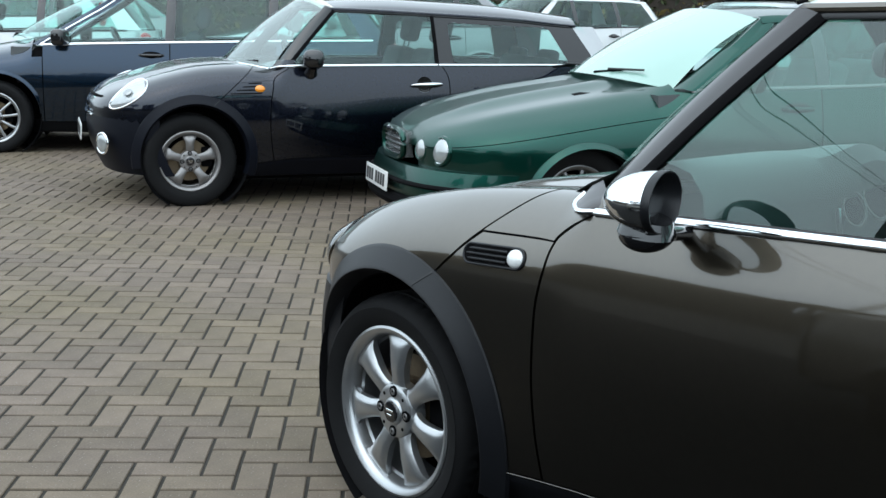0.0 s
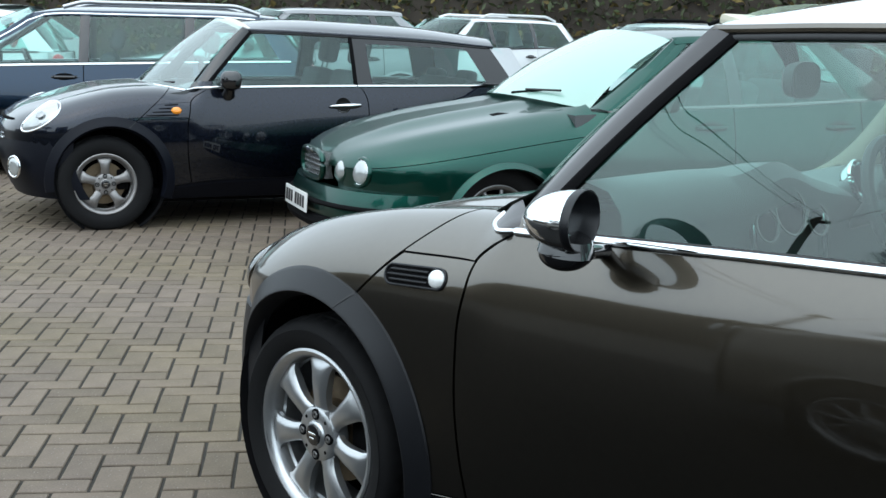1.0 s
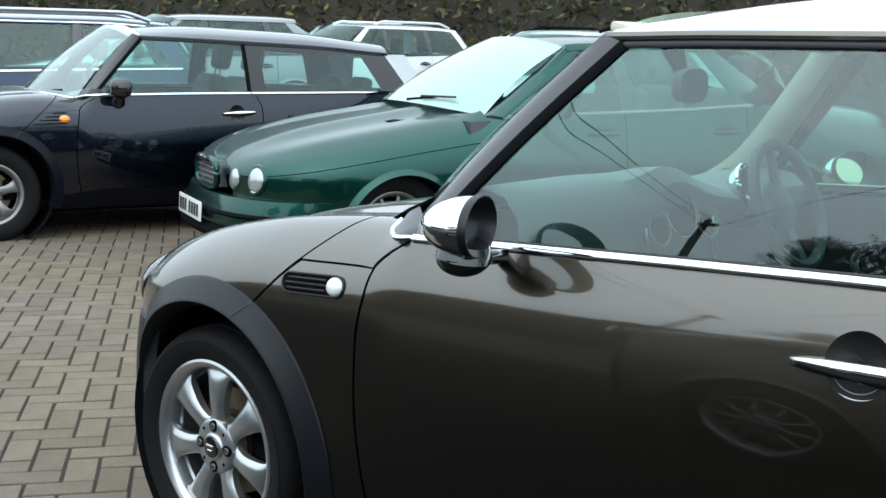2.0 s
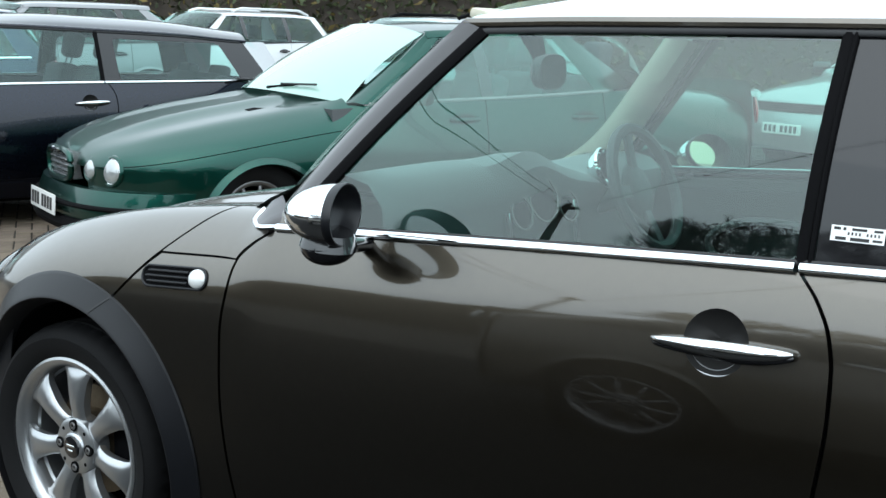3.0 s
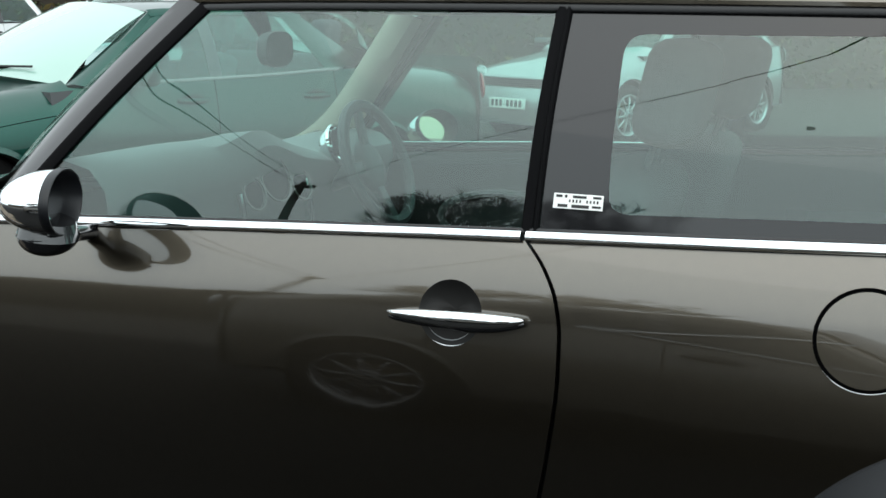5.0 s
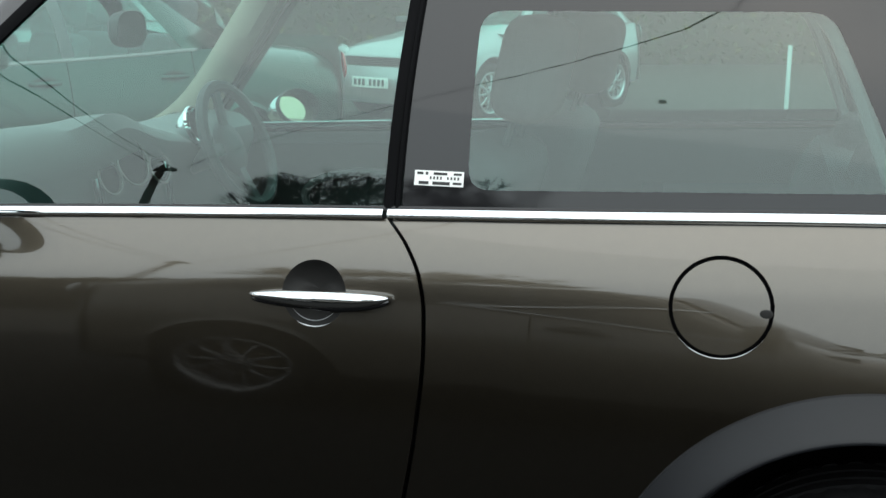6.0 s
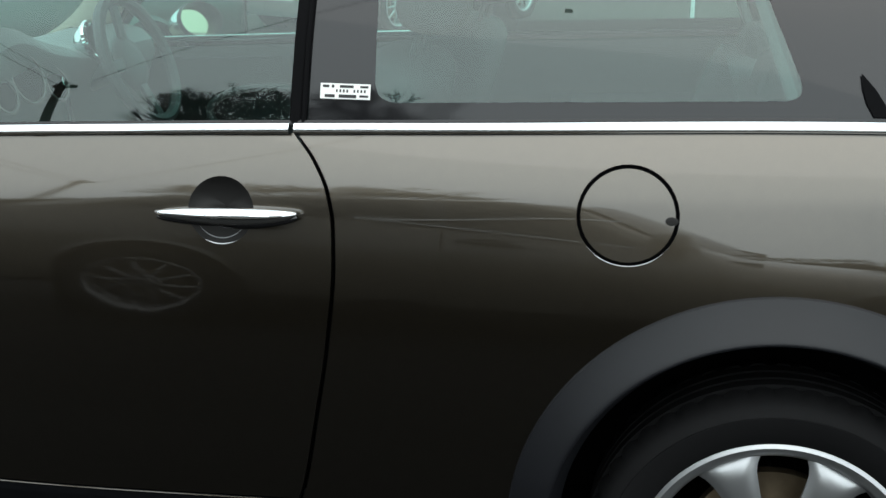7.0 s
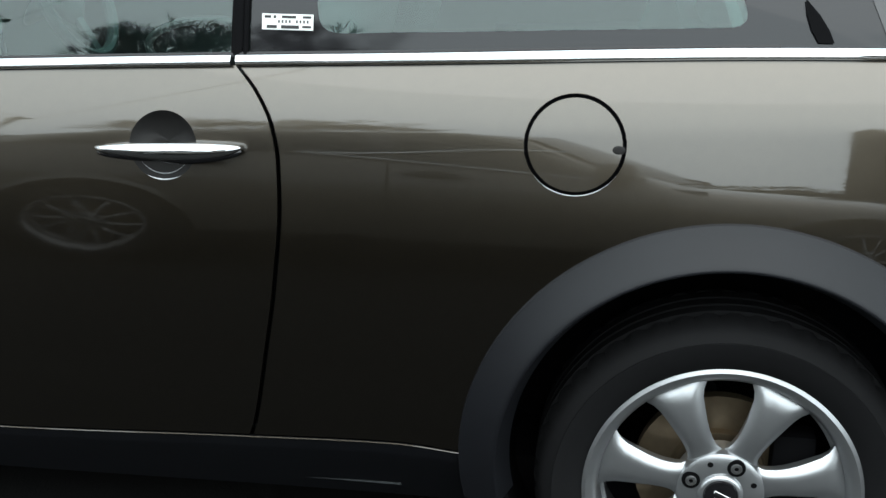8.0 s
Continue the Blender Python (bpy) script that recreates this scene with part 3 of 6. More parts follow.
def disc_on(sh, side, cx, cz, rx, rz, rings=8, seg=48, out=0.0, bowl=0.0):
    """A round sheet that follows the skin, or sinks into it as a bowl."""
    rows = []
    for k in range(rings + 1):
        f = k / rings
        row = []
        for i in range(seg):
            a = 2 * math.pi * i / seg
            x, z = cx + rx * f * math.cos(a), cz + rz * f * math.sin(a)
            depth = out - bowl * (1 - f ** 2.4) * (0.25 + 0.75 * step(-0.4, 0.6, math.sin(a)))
            row.append(sh.at(x, z, side, -depth))
        rows.append(row)
    bm = grid(rows, close=True)
    bmesh.ops.remove_doubles(bm, verts=bm.verts, dist=1e-5)
    return bm


def window_patch(sh, side, l0, l1, r0, r1, s0=0.0, s1=1.0, nu=16, nv=10, out=0.0):
    rows = []
    for j in range(nv + 1):
        s = s0 + (s1 - s0) * j / nv
        xl, xr = l0 + (l1 - l0) * s, r0 + (r1 - r0) * s
        rows.append([sh.window(xl + (xr - xl) * i / nu, s, side, out) for i in range(nu + 1)])
    return grid(rows)


def surround(sh, side, outer, inner, n=320, out=0.0):
    """A sheet between two outlines in (x, z): the black border of a bonded window."""
    c = Vector((sum(p[0] for p in inner) / len(inner), sum(p[1] for p in inner) / len(inner)))

    def reach(poly, a):
        d = Vector((math.cos(a), math.sin(a)))
        best = 0
        for p, q in zip(poly, poly[1:] + poly[:1]):
            p, q = Vector(p) - c, Vector(q) - c
            e = q - p
            den = d.x * e.y - d.y * e.x
            if abs(den) < 1e-9:
                continue
            t = (p.x * e.y - p.y * e.x) / den
            u = (p.x * d.y - p.y * d.x) / den
            if t > 0 and -1e-6 <= u <= 1 + 1e-6:
                best = max(best, t)
        return best
    angles = sorted([2 * math.pi * k / n for k in range(n)] + [math.atan2(p[1] - c.y, p[0] - c.x) % (2 * math.pi) for p in outer])
    rows_in, rows_mid, rows_out = [], [], []
    for a in angles:
        i, o = reach(inner, a), reach(outer, a)
        for f, rows in ((0, rows_in), (0.5, rows_mid), (1, rows_out)):
            t = i + (o - i) * f
            rows.append(sh.window_at(c.x + t * math.cos(a), c.y + t * math.sin(a), side, out))
    return grid([rows_in, rows_mid, rows_out], close=True), rows_in


def rounded(poly, r, n=5):
    """A polygon in (x, z) with rounded corners."""
    out = []
    k = len(poly)
    for i in range(k):
        p, a, b = Vector(poly[i]), Vector(poly[i - 1]), Vector(poly[(i + 1) % k])
        da, db = (a - p).normalized(), (b - p).normalized()
        p0, p1 = p + da * r, p + db * r
        for j in range(n + 1):
            t = j / n
            out.append(tuple(p0 * (1 - t) ** 2 + p * 2 * t * (1 - t) + p1 * t * t))
    return out


def sheet_in(sh, side, rows_in):
    """Fills an outline with a fan of rings."""
    c = sum(rows_in, Vector()) / len(rows_in)
    rows = []
    for f in (0.02, 0.2, 0.4, 0.6, 0.8, 1.0):
        mids = [c.lerp(p, f) for p in rows_in]
        rows.append([sh.window_at(p.x, p.z, side) for p in mids])
    bm = grid(rows, close=True)
    return bm


def front_panel(sh, parent, name, mat, z0, z1, out, ymax, cols=40, rows=10, swell=0.02, label="", x_shift=0.0, tuck=0.0):
    """A bumper or grille panel that follows the nose."""
    g = []
    for j in range(rows + 1):
        v = j / rows
        z = z0 + (z1 - z0) * v
        row = []
        for i in range(cols + 1):
            y = -ymax + 2 * ymax * i / cols
            f = min(abs(y) / sh.w, 0.999)
            a = 1 - (1 - f ** 2.6) ** (1 / 3)
            x = sh.nose + sh.nd * a - out - swell * math.sin(math.pi * v) + x_shift + tuck * (1 - v) ** 2
            row.append(Vector((x, y, z)))
        g.append(row)
    bm = grid(g)
    lip(bm, lambda c: (0.05, 0, 0))
    return part(name, bm, mat, parent, label)


def nose_point(sh, y, z, out=0.0):
    f = min(abs(y) / sh.w, 0.999)
    return Vector((sh.nose + sh.nd * (1 - (1 - f ** 2.6) ** (1 / 3)) - out, y, z))


def nose_normal(sh, y, lean=0.25):
    a, b = nose_point(sh, y - 0.01, 0), nose_point(sh, y + 0.01, 0)
    d = (b - a).normalized()
    return Vector((-d.y, d.x, lean)).normalized()


def number_plate(parent, p, n, width=0.50, height=0.11, name="number_plate"):
    n = Vector(n).normalized()
    t = Vector((0, 0, 1)).cross(n).normalized()
    m = Matrix((t, n, t.cross(n))).transposed().to_4x4()
    m.translation = p
    bm = bmesh.new()
    box(bm, (width, 0.008, height), m, 0.004)
    plate = part(name, bm, PLATE_WHITE, parent, "white number plate")
    xs = (-0.19, -0.13, -0.07, -0.01, 0.09, 0.15, 0.21)
    for x in xs:
        bm = bmesh.new()
        box(bm, (0.036, 0.004, 0.068), m @ pose(-x * width / 0.52, 0.005, 0))
        part("bar", bm, INK, plate, smooth=False)


def wiper(parent, p0, p1, p2):
    bm = tube([p0, p1], [0.009, 0.006], 8)
    w = part("wiper", bm, DARK_PLASTIC, parent, "black windscreen wiper")
    part("wiper_blade", tube([p1 + (p2 - p1) * -0.5, p1, p1 + (p2 - p1) * 0.5], 0.007, 6), SEAL, w)


def ridge(bm, sh, amount):
    """Raises the crowns over the front wheels and sinks the valleys beside them."""
    for v in bm.verts:
        f = abs(v.co.y) / max(sh.plan(v.co.x), 0.05)
        k = amount * step(-0.60, -0.25, v.co.x) * step(0.66, 0.5, v.co.x)
        if v.co.z > 0.66:
            v.co.z += k * (0.022 * math.exp(-((f - 0.82) / 0.11) ** 2) - 0.016 * math.exp(-((f - 0.55) / 0.10) ** 2))
    return bm


def stadium(c, n, half, r, tilt, lift=0.0):
    """An outline with round ends on a surface at c with the normal n, long side level."""
    t = Vector((1, 0, 0))
    t = (t - n * t.dot(n)).normalized()
    u = Vector((0, 0, 1))
    u = (u - n * u.dot(n)).normalized()
    ca, sa = math.cos(radians(tilt)), math.sin(radians(tilt))
    t, u = t * ca + u * sa, u * ca - t * sa
    out = []
    for k in range(40):
        a = 2 * math.pi * k / 40
        x = r * math.cos(a) + (half - r) * (1 if math.cos(a) > 0 else -1)
        out.append(c + t * x + u * (r * math.sin(a)) + n * lift)
    return out


def build_mini(root, o):
    """A small hatch or its longer estate brother, panel by panel."""
    ext, axle, up = o["ext"], o["axle"], o["lift"]
    fall, sink = o["fall"]

    def tilt(pts, first=0.0):
        return [(x, z + (first - fall * (x - 0.6) if x > 0.55 else first * max(x, 0) / 0.55)) for x, z in pts]

    sh = Shell(-0.605, 0.665, 3.02 + ext, 0.40, 0.83,
               top=[(-0.605, 0.60 + up), (-0.55, 0.660 + up), (-0.45, 0.725 + up), (-0.3, 0.775 + up), (-0.1, 0.832 + up), (0.1, 0.870 + up), (0.35, 0.902 + up * 0.6), (0.5, 0.918), (0.62, 0.955), (1.0, 1.3), (2.4 + ext, 1.3), (3.02 + ext, 1.1)],
               power=[(-0.63, 2.6), (-0.3, 3.1), (0.0, 4.0), (0.2, 4.5), (0.6, 4.6), (3.4, 4.6)],
               belt=tilt([(0.4, 0.868), (0.6, 0.884), (0.86, 0.898), (1.3, 0.921), (1.65, 0.937), (1.94, 0.949), (2.56, 0.975), (3.5, 0.99)], sink),
               sill=[(-0.6, 0.25), (0.367, 0.272), (0.55, 0.295), (0.717, 0.312), (1.263, 0.320), (1.71, 0.339), (1.95, 0.347), (2.1, 0.335), (3.4, 0.33)],
               axle=axle, arch=(0.367, 0.325),
               gut=tilt([(0.5, 1.296), (0.95, 1.297), (1.2, 1.302), (1.68, 1.304), (2.3, 1.302), (2.7, 1.285), (3.4, 1.27)]),
               edge_in=o["edge_in"], bow=o["bow"], blend=(0.52, 0.66), roof_y=[(0.5, 0.55), (0.95, 0.578), (1.3, 0.590), (2.2, 0.588), (2.6, 0.565), (3.4, 0.53)], haunch=o["haunch"], shoulder=o["shoulder"])
    paint = o["paint"]
    cut = hermite([(0.18, 0.57), (0.30, 0.548), (0.40, 0.533), (0.54, 0.524), (0.663, 0.527), (0.759, 0.542), (0.821, 0.552), (0.855, 0.582), (0.885, 0.630), (0.93, 0.70)])
    back = hermite([(0.18, 1.68), (0.33, 1.705), (0.364, 1.716), (0.492, 1.742), (0.628, 1.764), (0.736, 1.773), (0.804, 1.771), (0.854, 1.761), (0.902, 1.735), (0.94, 1.700)])
    diag = hermite([(0.5, 0.02), (0.628, 0.115), (0.695, 0.194), (0.807, 0.320), (0.870, 0.400), (0.92, 0.47), (1.0, 0.53)])
    line = hermite([(0.2, 0.800), (0.32, 0.807), (0.55, 0.821), (0.7, 0.826)])
    g = 0.0035
    bon = None
    for side in (-1, 1):
        bon = patch(sh, side, const(sh.nose), lambda z: diag(z) - g, const(0.54), None, 64, 52, bm=bon, edge=0.012)
    bmesh.ops.remove_doubles(bon, verts=bon.verts, dist=0.0004)
    ridge(bon, sh, o["ridge"])
    part("bonnet", bon, paint, root, o["bonnet_label"])
    for side in (-1, 1):
        bm = patch(sh, side, lambda z: diag(z) + g, lambda z: cut(z) - g, lambda x: line(x) - 0.0015, lambda x: min(0.955, sh.top(x) - 0.003), 20, 22)
        ridge(bm, sh, o["ridge"])
        part("scuttle_panel", bm, paint, root)
        bm = patch(sh, side, lambda z: diag(z) + g, lambda z: cut(z) - g, sh.sill, lambda x: line(x) - 0.002, 56, 50, edge=0)
        lip(bm, lambda c: (0, -side * 0.012, -0.003))
        wing = part("front_wing", bm, paint, root)
        bm = patch(sh, side, lambda z: cut(z) + g, lambda z: back(z) - g, sh.sill, sh.belt, 130, 62, edge=0)
        hx, hz = 1.590, 0.820 - fall * 0.6
        punch(bm, sh, side, hx, hz, 0.054, 0.052)
        lip(bm, lambda c: (0, -side * 0.012, -0.002))
        door = part("door", bm, paint, root)
        # bowl coloured black for the shade behind the handle
        part("handle_recess", disc_on(sh, side, hx, hz, 0.0545, 0.0525, bowl=0.026), RECESS_SHADE, door)
        n = sh.normal(hx, hz, side)
        # silver arcs painted as the highlight on the recess's lower edge
        part("recess_rim", ring(sh.at(hx, hz, side) - n * 0.003, n, 0.0545, 0.0525, 0.0022, a0=195, a1=345), o["glint_mat"], door)
        part("recess_rim", ring(sh.at(hx, hz - 0.002, side) - n * 0.004, n, 0.043, 0.041, 0.0013, a0=215, a1=325), o["glint_mat"], door)
        hp = []
        for x, dz, dy in ((1.490, -0.004, 0.016), (1.500, -0.003, 0.024), (1.540, -0.001, 0.033), (1.600, 0.0, 0.036), (1.660, 0.002, 0.034), (1.700, 0.004, 0.026), (1.716, 0.005, 0.016)):
            hp.append(sh.at(x, hz + dz, side) + Vector((0, side * dy, 0)))
        bar = smooth_line(hp, 30)
        part("door_handle", tube(bar, [0.0012 + 0.0128 * math.sin(math.pi * (0.01 + 0.98 * (k / 29) ** 1.3)) ** 0.52 for k in range(30)], 16, flat=0.9, up=(0, 1, 0)), CHROME, door, "chrome bar door handle")
        low = [p + Vector((0, -side * 0.004, -0.0065)) for p in bar]
        part("handle_underside", tube(low, [0.0012 + (0.0095 + 0.0040 * step(14, 19, k)) * math.sin(math.pi * (0.01 + 0.98 * k / 29)) ** 0.5 for k in range(30)], 14, flat=0.95, up=(0, 1, 0)), GLOSS_BLACK, door)
        bm = patch(sh, side, lambda z: back(z) + g, const(3.0 + ext), sh.sill, sh.belt, 110, 60, edge=0)
        fx, fz, fr = 2.214 + o["fuel_shift"], 0.846, 0.0745
        if side < 0 and o["fuel"]:
            punch(bm, sh, side, fx, fz, fr, fr * 0.97)
        lip(bm, lambda c: (0, -side * 0.012, -0.002))
        quarter = part("rear_quarter", bm, paint, root)
        if side < 0 and o["fuel"]:
            flap = part("fuel_flap", disc_on(sh, side, fx, fz, fr - 0.006, (fr - 0.006) * 0.97, out=0.0002), paint, quarter)
            part("flap_gap", disc_on(sh, side, fx, fz, fr + 0.006, fr + 0.004, out=-0.012), DARK_PLASTIC, quarter)
            n = sh.normal(fx, fz, side)
            # silver arc as the highlight along the flap's lower edge
            part("flap_edge", ring(sh.at(fx, fz, side) - n * 0.002, n, fr + 0.001, fr * 0.97 + 0.001, 0.0009, a0=215, a1=325), o["glint_mat"], quarter)
            # low dark dome for the shade in the finger notch
            part("finger_notch", dome(sh.at(fx + fr * 0.85, fz - 0.004, side), sh.normal(fx + fr * 0.85, fz, side), 0.010, 0.0068, 0.0008, 3, 16), RECESS_SHADE, flap)
        # dark structure behind the gaps, and the lower sill
        bm = patch(sh, side, const(0.05), const(2.95 + ext), lambda x: sh.sill(x) + 0.006, lambda x: min(sh.belt(x), sh.top(x)) - 0.012, 60, 16, inset=0.026, edge=0)
        part("inner_frame", bm, DARK_PLASTIC, root)
        bm = patch(sh, side, const(0.36), const(axle - 0.35), const(0.185), lambda x: sh.sill(x) - 0.005, 40, 10, inset=0.004)
        for v in bm.verts:
            v.co.y -= side * 0.55 * max(sh.sill(v.co.x) - 0.02 - v.co.z, 0)
        part("side_sill", bm, o["sill_mat"], root, "black plastic side sill")
        pts = [sh.at(x, sh.sill(x) - 0.004, side) + Vector((0, side * 0.002, 0)) for x in np.linspace(0.40, axle - 0.385, 40)]
        part("sill_lip", ribbon(pts, 0.0022, lambda p: (0, side, 0.5), 0.0014), o["lip"], root)
        # wheel arches
        for xa, zc, ro, ri in ((0.035, 0.325, 0.406, 0.330), (axle - 0.007, 0.335, 0.412, 0.330)):
            trim = part("wheel_arch_trim", arch_trim(sh, xa, zc, ro, ri, side), o["arch_mat"], root, "black plastic wheel-arch trim")
            part("wheel_well", wheel_well(sh, xa, zc - 0.01, ri + 0.012, side), DARK_PLASTIC, root)
        # joint across the front arch trim
        pts = [trim_point(sh, 0.035, 0.325, 0.406, 0.330, side, radians(66.5 + 6.5 * f), f, 0.033, 0.0006) for f in (0.02, 0.1, 0.3, 0.5, 0.7, 0.9, 0.98)]
        part("trim_joint", ribbon(pts, 0.005, lambda p: (0, side, 0.2), 0.0008), SEAL, root)
        # side repeater
        if o["grille"] == "oval":
            cx, cz = 0.385, 0.764
            n = sh.normal(cx, cz, side)
            c = sh.at(cx, cz, side)
            outline = stadium(c, n, 0.097, 0.0225, 4, 0.0016)
            back_rows = [[c + n * 0.0016 + (q - c - n * 0.0016) * f for q in outline] for f in (0.02, 0.5, 1.0)]
            part("repeater_backing", grid(back_rows, close=True), DARK_PLASTIC, wing)
            vent = part("repeater_surround", tube(outline + outline[:1], 0.0030, 8), PLASTIC, wing)
            for k in (-1, 0, 1):
                w = 0.082 if k else 0.090
                d = Vector((1, 0, 0.07)).normalized()
                d = (d - n * d.dot(n)).normalized()
                up_ = n.cross(d) if n.cross(d).z > 0 else -n.cross(d)
                a, b = c - d * w + up_ * (k * 0.0115), c + d * w * 0.55 + up_ * (k * 0.0115)
                part("repeater_slat", tube([a + n * 0.001, a.lerp(b, 0.1) + n * 0.004, b + n * 0.004], [0.0015, 0.0030, 0.0030], 8), PLASTIC, vent)
            lx = 0.455
            part("repeater_lamp", dome(sh.at(lx, 0.7690, side) + n * 0.001, sh.normal(lx, 0.7690, side), 0.0245, 0.0210, 0.013), o["repeater"], wing, o["repeater_label"])
        else:
            for k in range(4):
                z = 0.735 + k * 0.022
                p, q = sh.at(0.262 + k * 0.040, z, side), sh.at(0.468, z + 0.004, side)
                part("repeater_slat", tube([p, p.lerp(q, 0.5), q], [0.003, 0.005, 0.004], 8), DARK_PLASTIC, wing)
            part("repeater_lamp", dome(sh.at(0.455, 0.768, side), sh.normal(0.455, 0.768, side), 0.034, 0.024, 0.014), o["repeater"], wing, o["repeater_label"])
        # chrome belt line, in two lengths
        nrm = lambda p: sh.normal(p.x, p.z, side)
        for x0, x1 in ((0.640, 1.692), (1.700, 2.93 + ext)):
            pts = [sh.at(x, sh.belt(x) + 0.007, side) + Vector((0, side * o["trim_out"], 0)) for x in np.linspace(x0, x1, 40)]
            part("belt_trim", ribbon(pts, 0.0150, nrm, 0.006), CHROME, root, "chrome belt-line trim")
            pts = [sh.at(x, sh.belt(x) - 0.0012, side) + Vector((0, side * 0.0005, 0)) for x in np.linspace(x0, x1, 40)]
            part("belt_seal", ribbon(pts, 0.003, nrm, 0.0015), SEAL, root)
        # window seal above the chrome
        pts = [sh.window(x, 0.012, side, 0.004) for x in np.linspace(0.66, 2.5 + ext, 40)]
        part("window_seal", ribbon(pts, 0.010, lambda p: (0, side, 0.35), 0.004), SEAL, root)
        # windows
        pane = part("door_window", window_patch(sh, side, 0.655, 1.010, 1.694, 1.700, nu=40, nv=44), o["glass"], root, "tinted door window")
        pane.visible_shadow = False
        for (p0, p1), w in ((((0.654, 1.008)), 0.024), (((1.692, 1.696)), 0.018), (((1.706, 1.708)), 0.008)):
            pts = [sh.window(p0 + (p1 - p0) * s, s, side, 0.003) for s in np.linspace(0.0, 1.0, 16)]
            part("window_seal", ribbon(pts, w, lambda p: (0, side, 0.35), 0.005), DARK_PLASTIC, root)
        inner = rounded(tilt([(1.817, 0.984), (2.462 + ext * 0.9, 1.010), (2.345 + ext * 0.9, 1.262), (1.808, 1.258)]), 0.035)
        outer = [(1.712, sh.belt(1.712) + 0.010), (2.20, sh.belt(2.20) + 0.010), (2.655 + ext, sh.belt(2.655) + 0.010), *tilt([(2.520 + ext, 1.292), (2.1, 1.302), (1.706, 1.303)])]
        ringm, rin = surround(sh, side, outer, inner)
        part("window_border", ringm, o["border"], root, "black bonded window border")
        pane = part("rear_side_window", sheet_in(sh, side, rin), o["glass"], root, "tinted rear side window")
        pane.visible_shadow = False
        # pillar at the windscreen
        rows = []
        for s in np.linspace(-0.06, 1, 21):
            e0 = Vector((0.562 + (0.945 - 0.562) * s, side * (0.705 + (0.574 - 0.705) * s), 0.890 + (1.312 - 0.890) * s)) + Vector((-0.012, 0, 0.008)) * math.sin(math.pi * max(s, 0))
            e1 = sh.window(0.648 + (1.002 - 0.648) * s, s, side, 0.002)
            mid = e0.lerp(e1, 0.5) + Vector((-0.006, side * 0.010, 0.004))
            rows.append([e0 + Vector((0.02, -side * 0.03, -0.01)), e0, e0.lerp(mid, 0.5) + Vector((-0.003, side * 0.004, 0.002)), mid, mid.lerp(e1, 0.5) + Vector((0, side * 0.004, 0)), e1, e1 + Vector((0, -side * 0.03, 0))])
        part("windscreen_pillar", grid(rows), o["pillar"], root, "dark gloss windscreen pillar")
        rows = []
        for s in np.linspace(0.0, 1, 16):
            e0 = Vector((0.552 + (0.885 - 0.552) * s - (0.11 * (1 - s) ** 7 if side > 0 else -0.045 * s), side * (0.640 + (0.520 - 0.640) * s), 0.892 + (1.300 - 0.892) * s))
            e1 = Vector((0.680 + (0.965 - 0.680) * s, side * (0.676 + (0.548 - 0.676) * s), 0.915 + (1.275 - 0.915) * s))
            if side < 0:
                e1 = e0.lerp(e1, 0.15)
            rows.append([e0, e0.lerp(e1, 0.3) + Vector((0.01, -side * 0.02, 0)), e0.lerp(e1, 0.7) + Vector((0.01, -side * 0.022, 0)), e1])
        part("pillar_lining", grid(rows), o["lining"], root)
        pts = [sh.at(x, sh.belt(x) + 0.006, side) for x in (0.68, 0.63)] + [Vector((0.602, side * 0.784, 0.890)), Vector((0.572, side * 0.766, 0.892)), Vector((0.549, side * 0.742, 0.897)), Vector((0.543, side * 0.722, 0.905)), Vector((0.549, side * 0.711, 0.916))]
        if not o["curl"]:
            pts = [sh.at(x, sh.belt(x) + 0.006, side) for x in (0.70, 0.64)] + [Vector((0.590, side * 0.765, sh.belt(0.59) + 0.004)), Vector((0.545, side * 0.715, 0.895))]
        foot = smooth_line(pts, 32)
        inner_edge = sampled([sh.window(0.700, 0.02, side, 0.0), Vector((0.640, side * 0.742, 0.925)), Vector((0.600, side * 0.715, 0.950))], 32)
        part("pillar_foot", grid([foot, [p.lerp(q, 0.5) + Vector((-0.003, side * 0.003, 0.002)) for p, q in zip(foot, inner_edge)], inner_edge]), o["pillar"], root)
        part("pillar_trim", tube(foot, 0.0068, 10), CHROME, root, "chrome trim at the pillar foot")
        # roof gutter
        pts = [sh.window(x, 1.02, side, 0.004) for x in np.linspace(0.955, 2.55 + ext, 36)]
        part("roof_gutter", ribbon(pts, 0.020, lambda p: (0, side, 0.8), 0.010), o["gutter"], root)
        pts = [sh.window(x, 0.985, side, 0.004) for x in np.linspace(1.0, 2.5 + ext, 36)]
        part("gutter_seal", ribbon(pts, 0.012, lambda p: (0, side, 0.35), 0.004), SEAL, root)
        # rear pillar
        rows = []
        for s in np.linspace(0, 1, 12):
            e1 = sh.window(2.655 + ext + (2.520 - 2.655) * s, s, side, 0.002)
            e0 = e1 + Vector((0.16 + 0.05 * s, -side * (0.05 + 0.03 * s), 0.0))
            rows.append([e1, e1.lerp(e0, 0.5) + Vector((0.01, side * 0.012, 0)), e0])
        part("rear_pillar", grid(rows), o["rear_pillar"], root)
        # wheels
        for xa, turn, rise in ((0.0, o["turn"][0], o["ride"][0]), (axle, o["turn"][1], o["ride"][1])):
            put_wheel(o["kit"], root, xa, side * o["track"], o["kit"]["radius"] + rise, side, turn)
        # lamps at the front
        lx, lz = o["lamp_at"]
        rows, rim_row = [], []
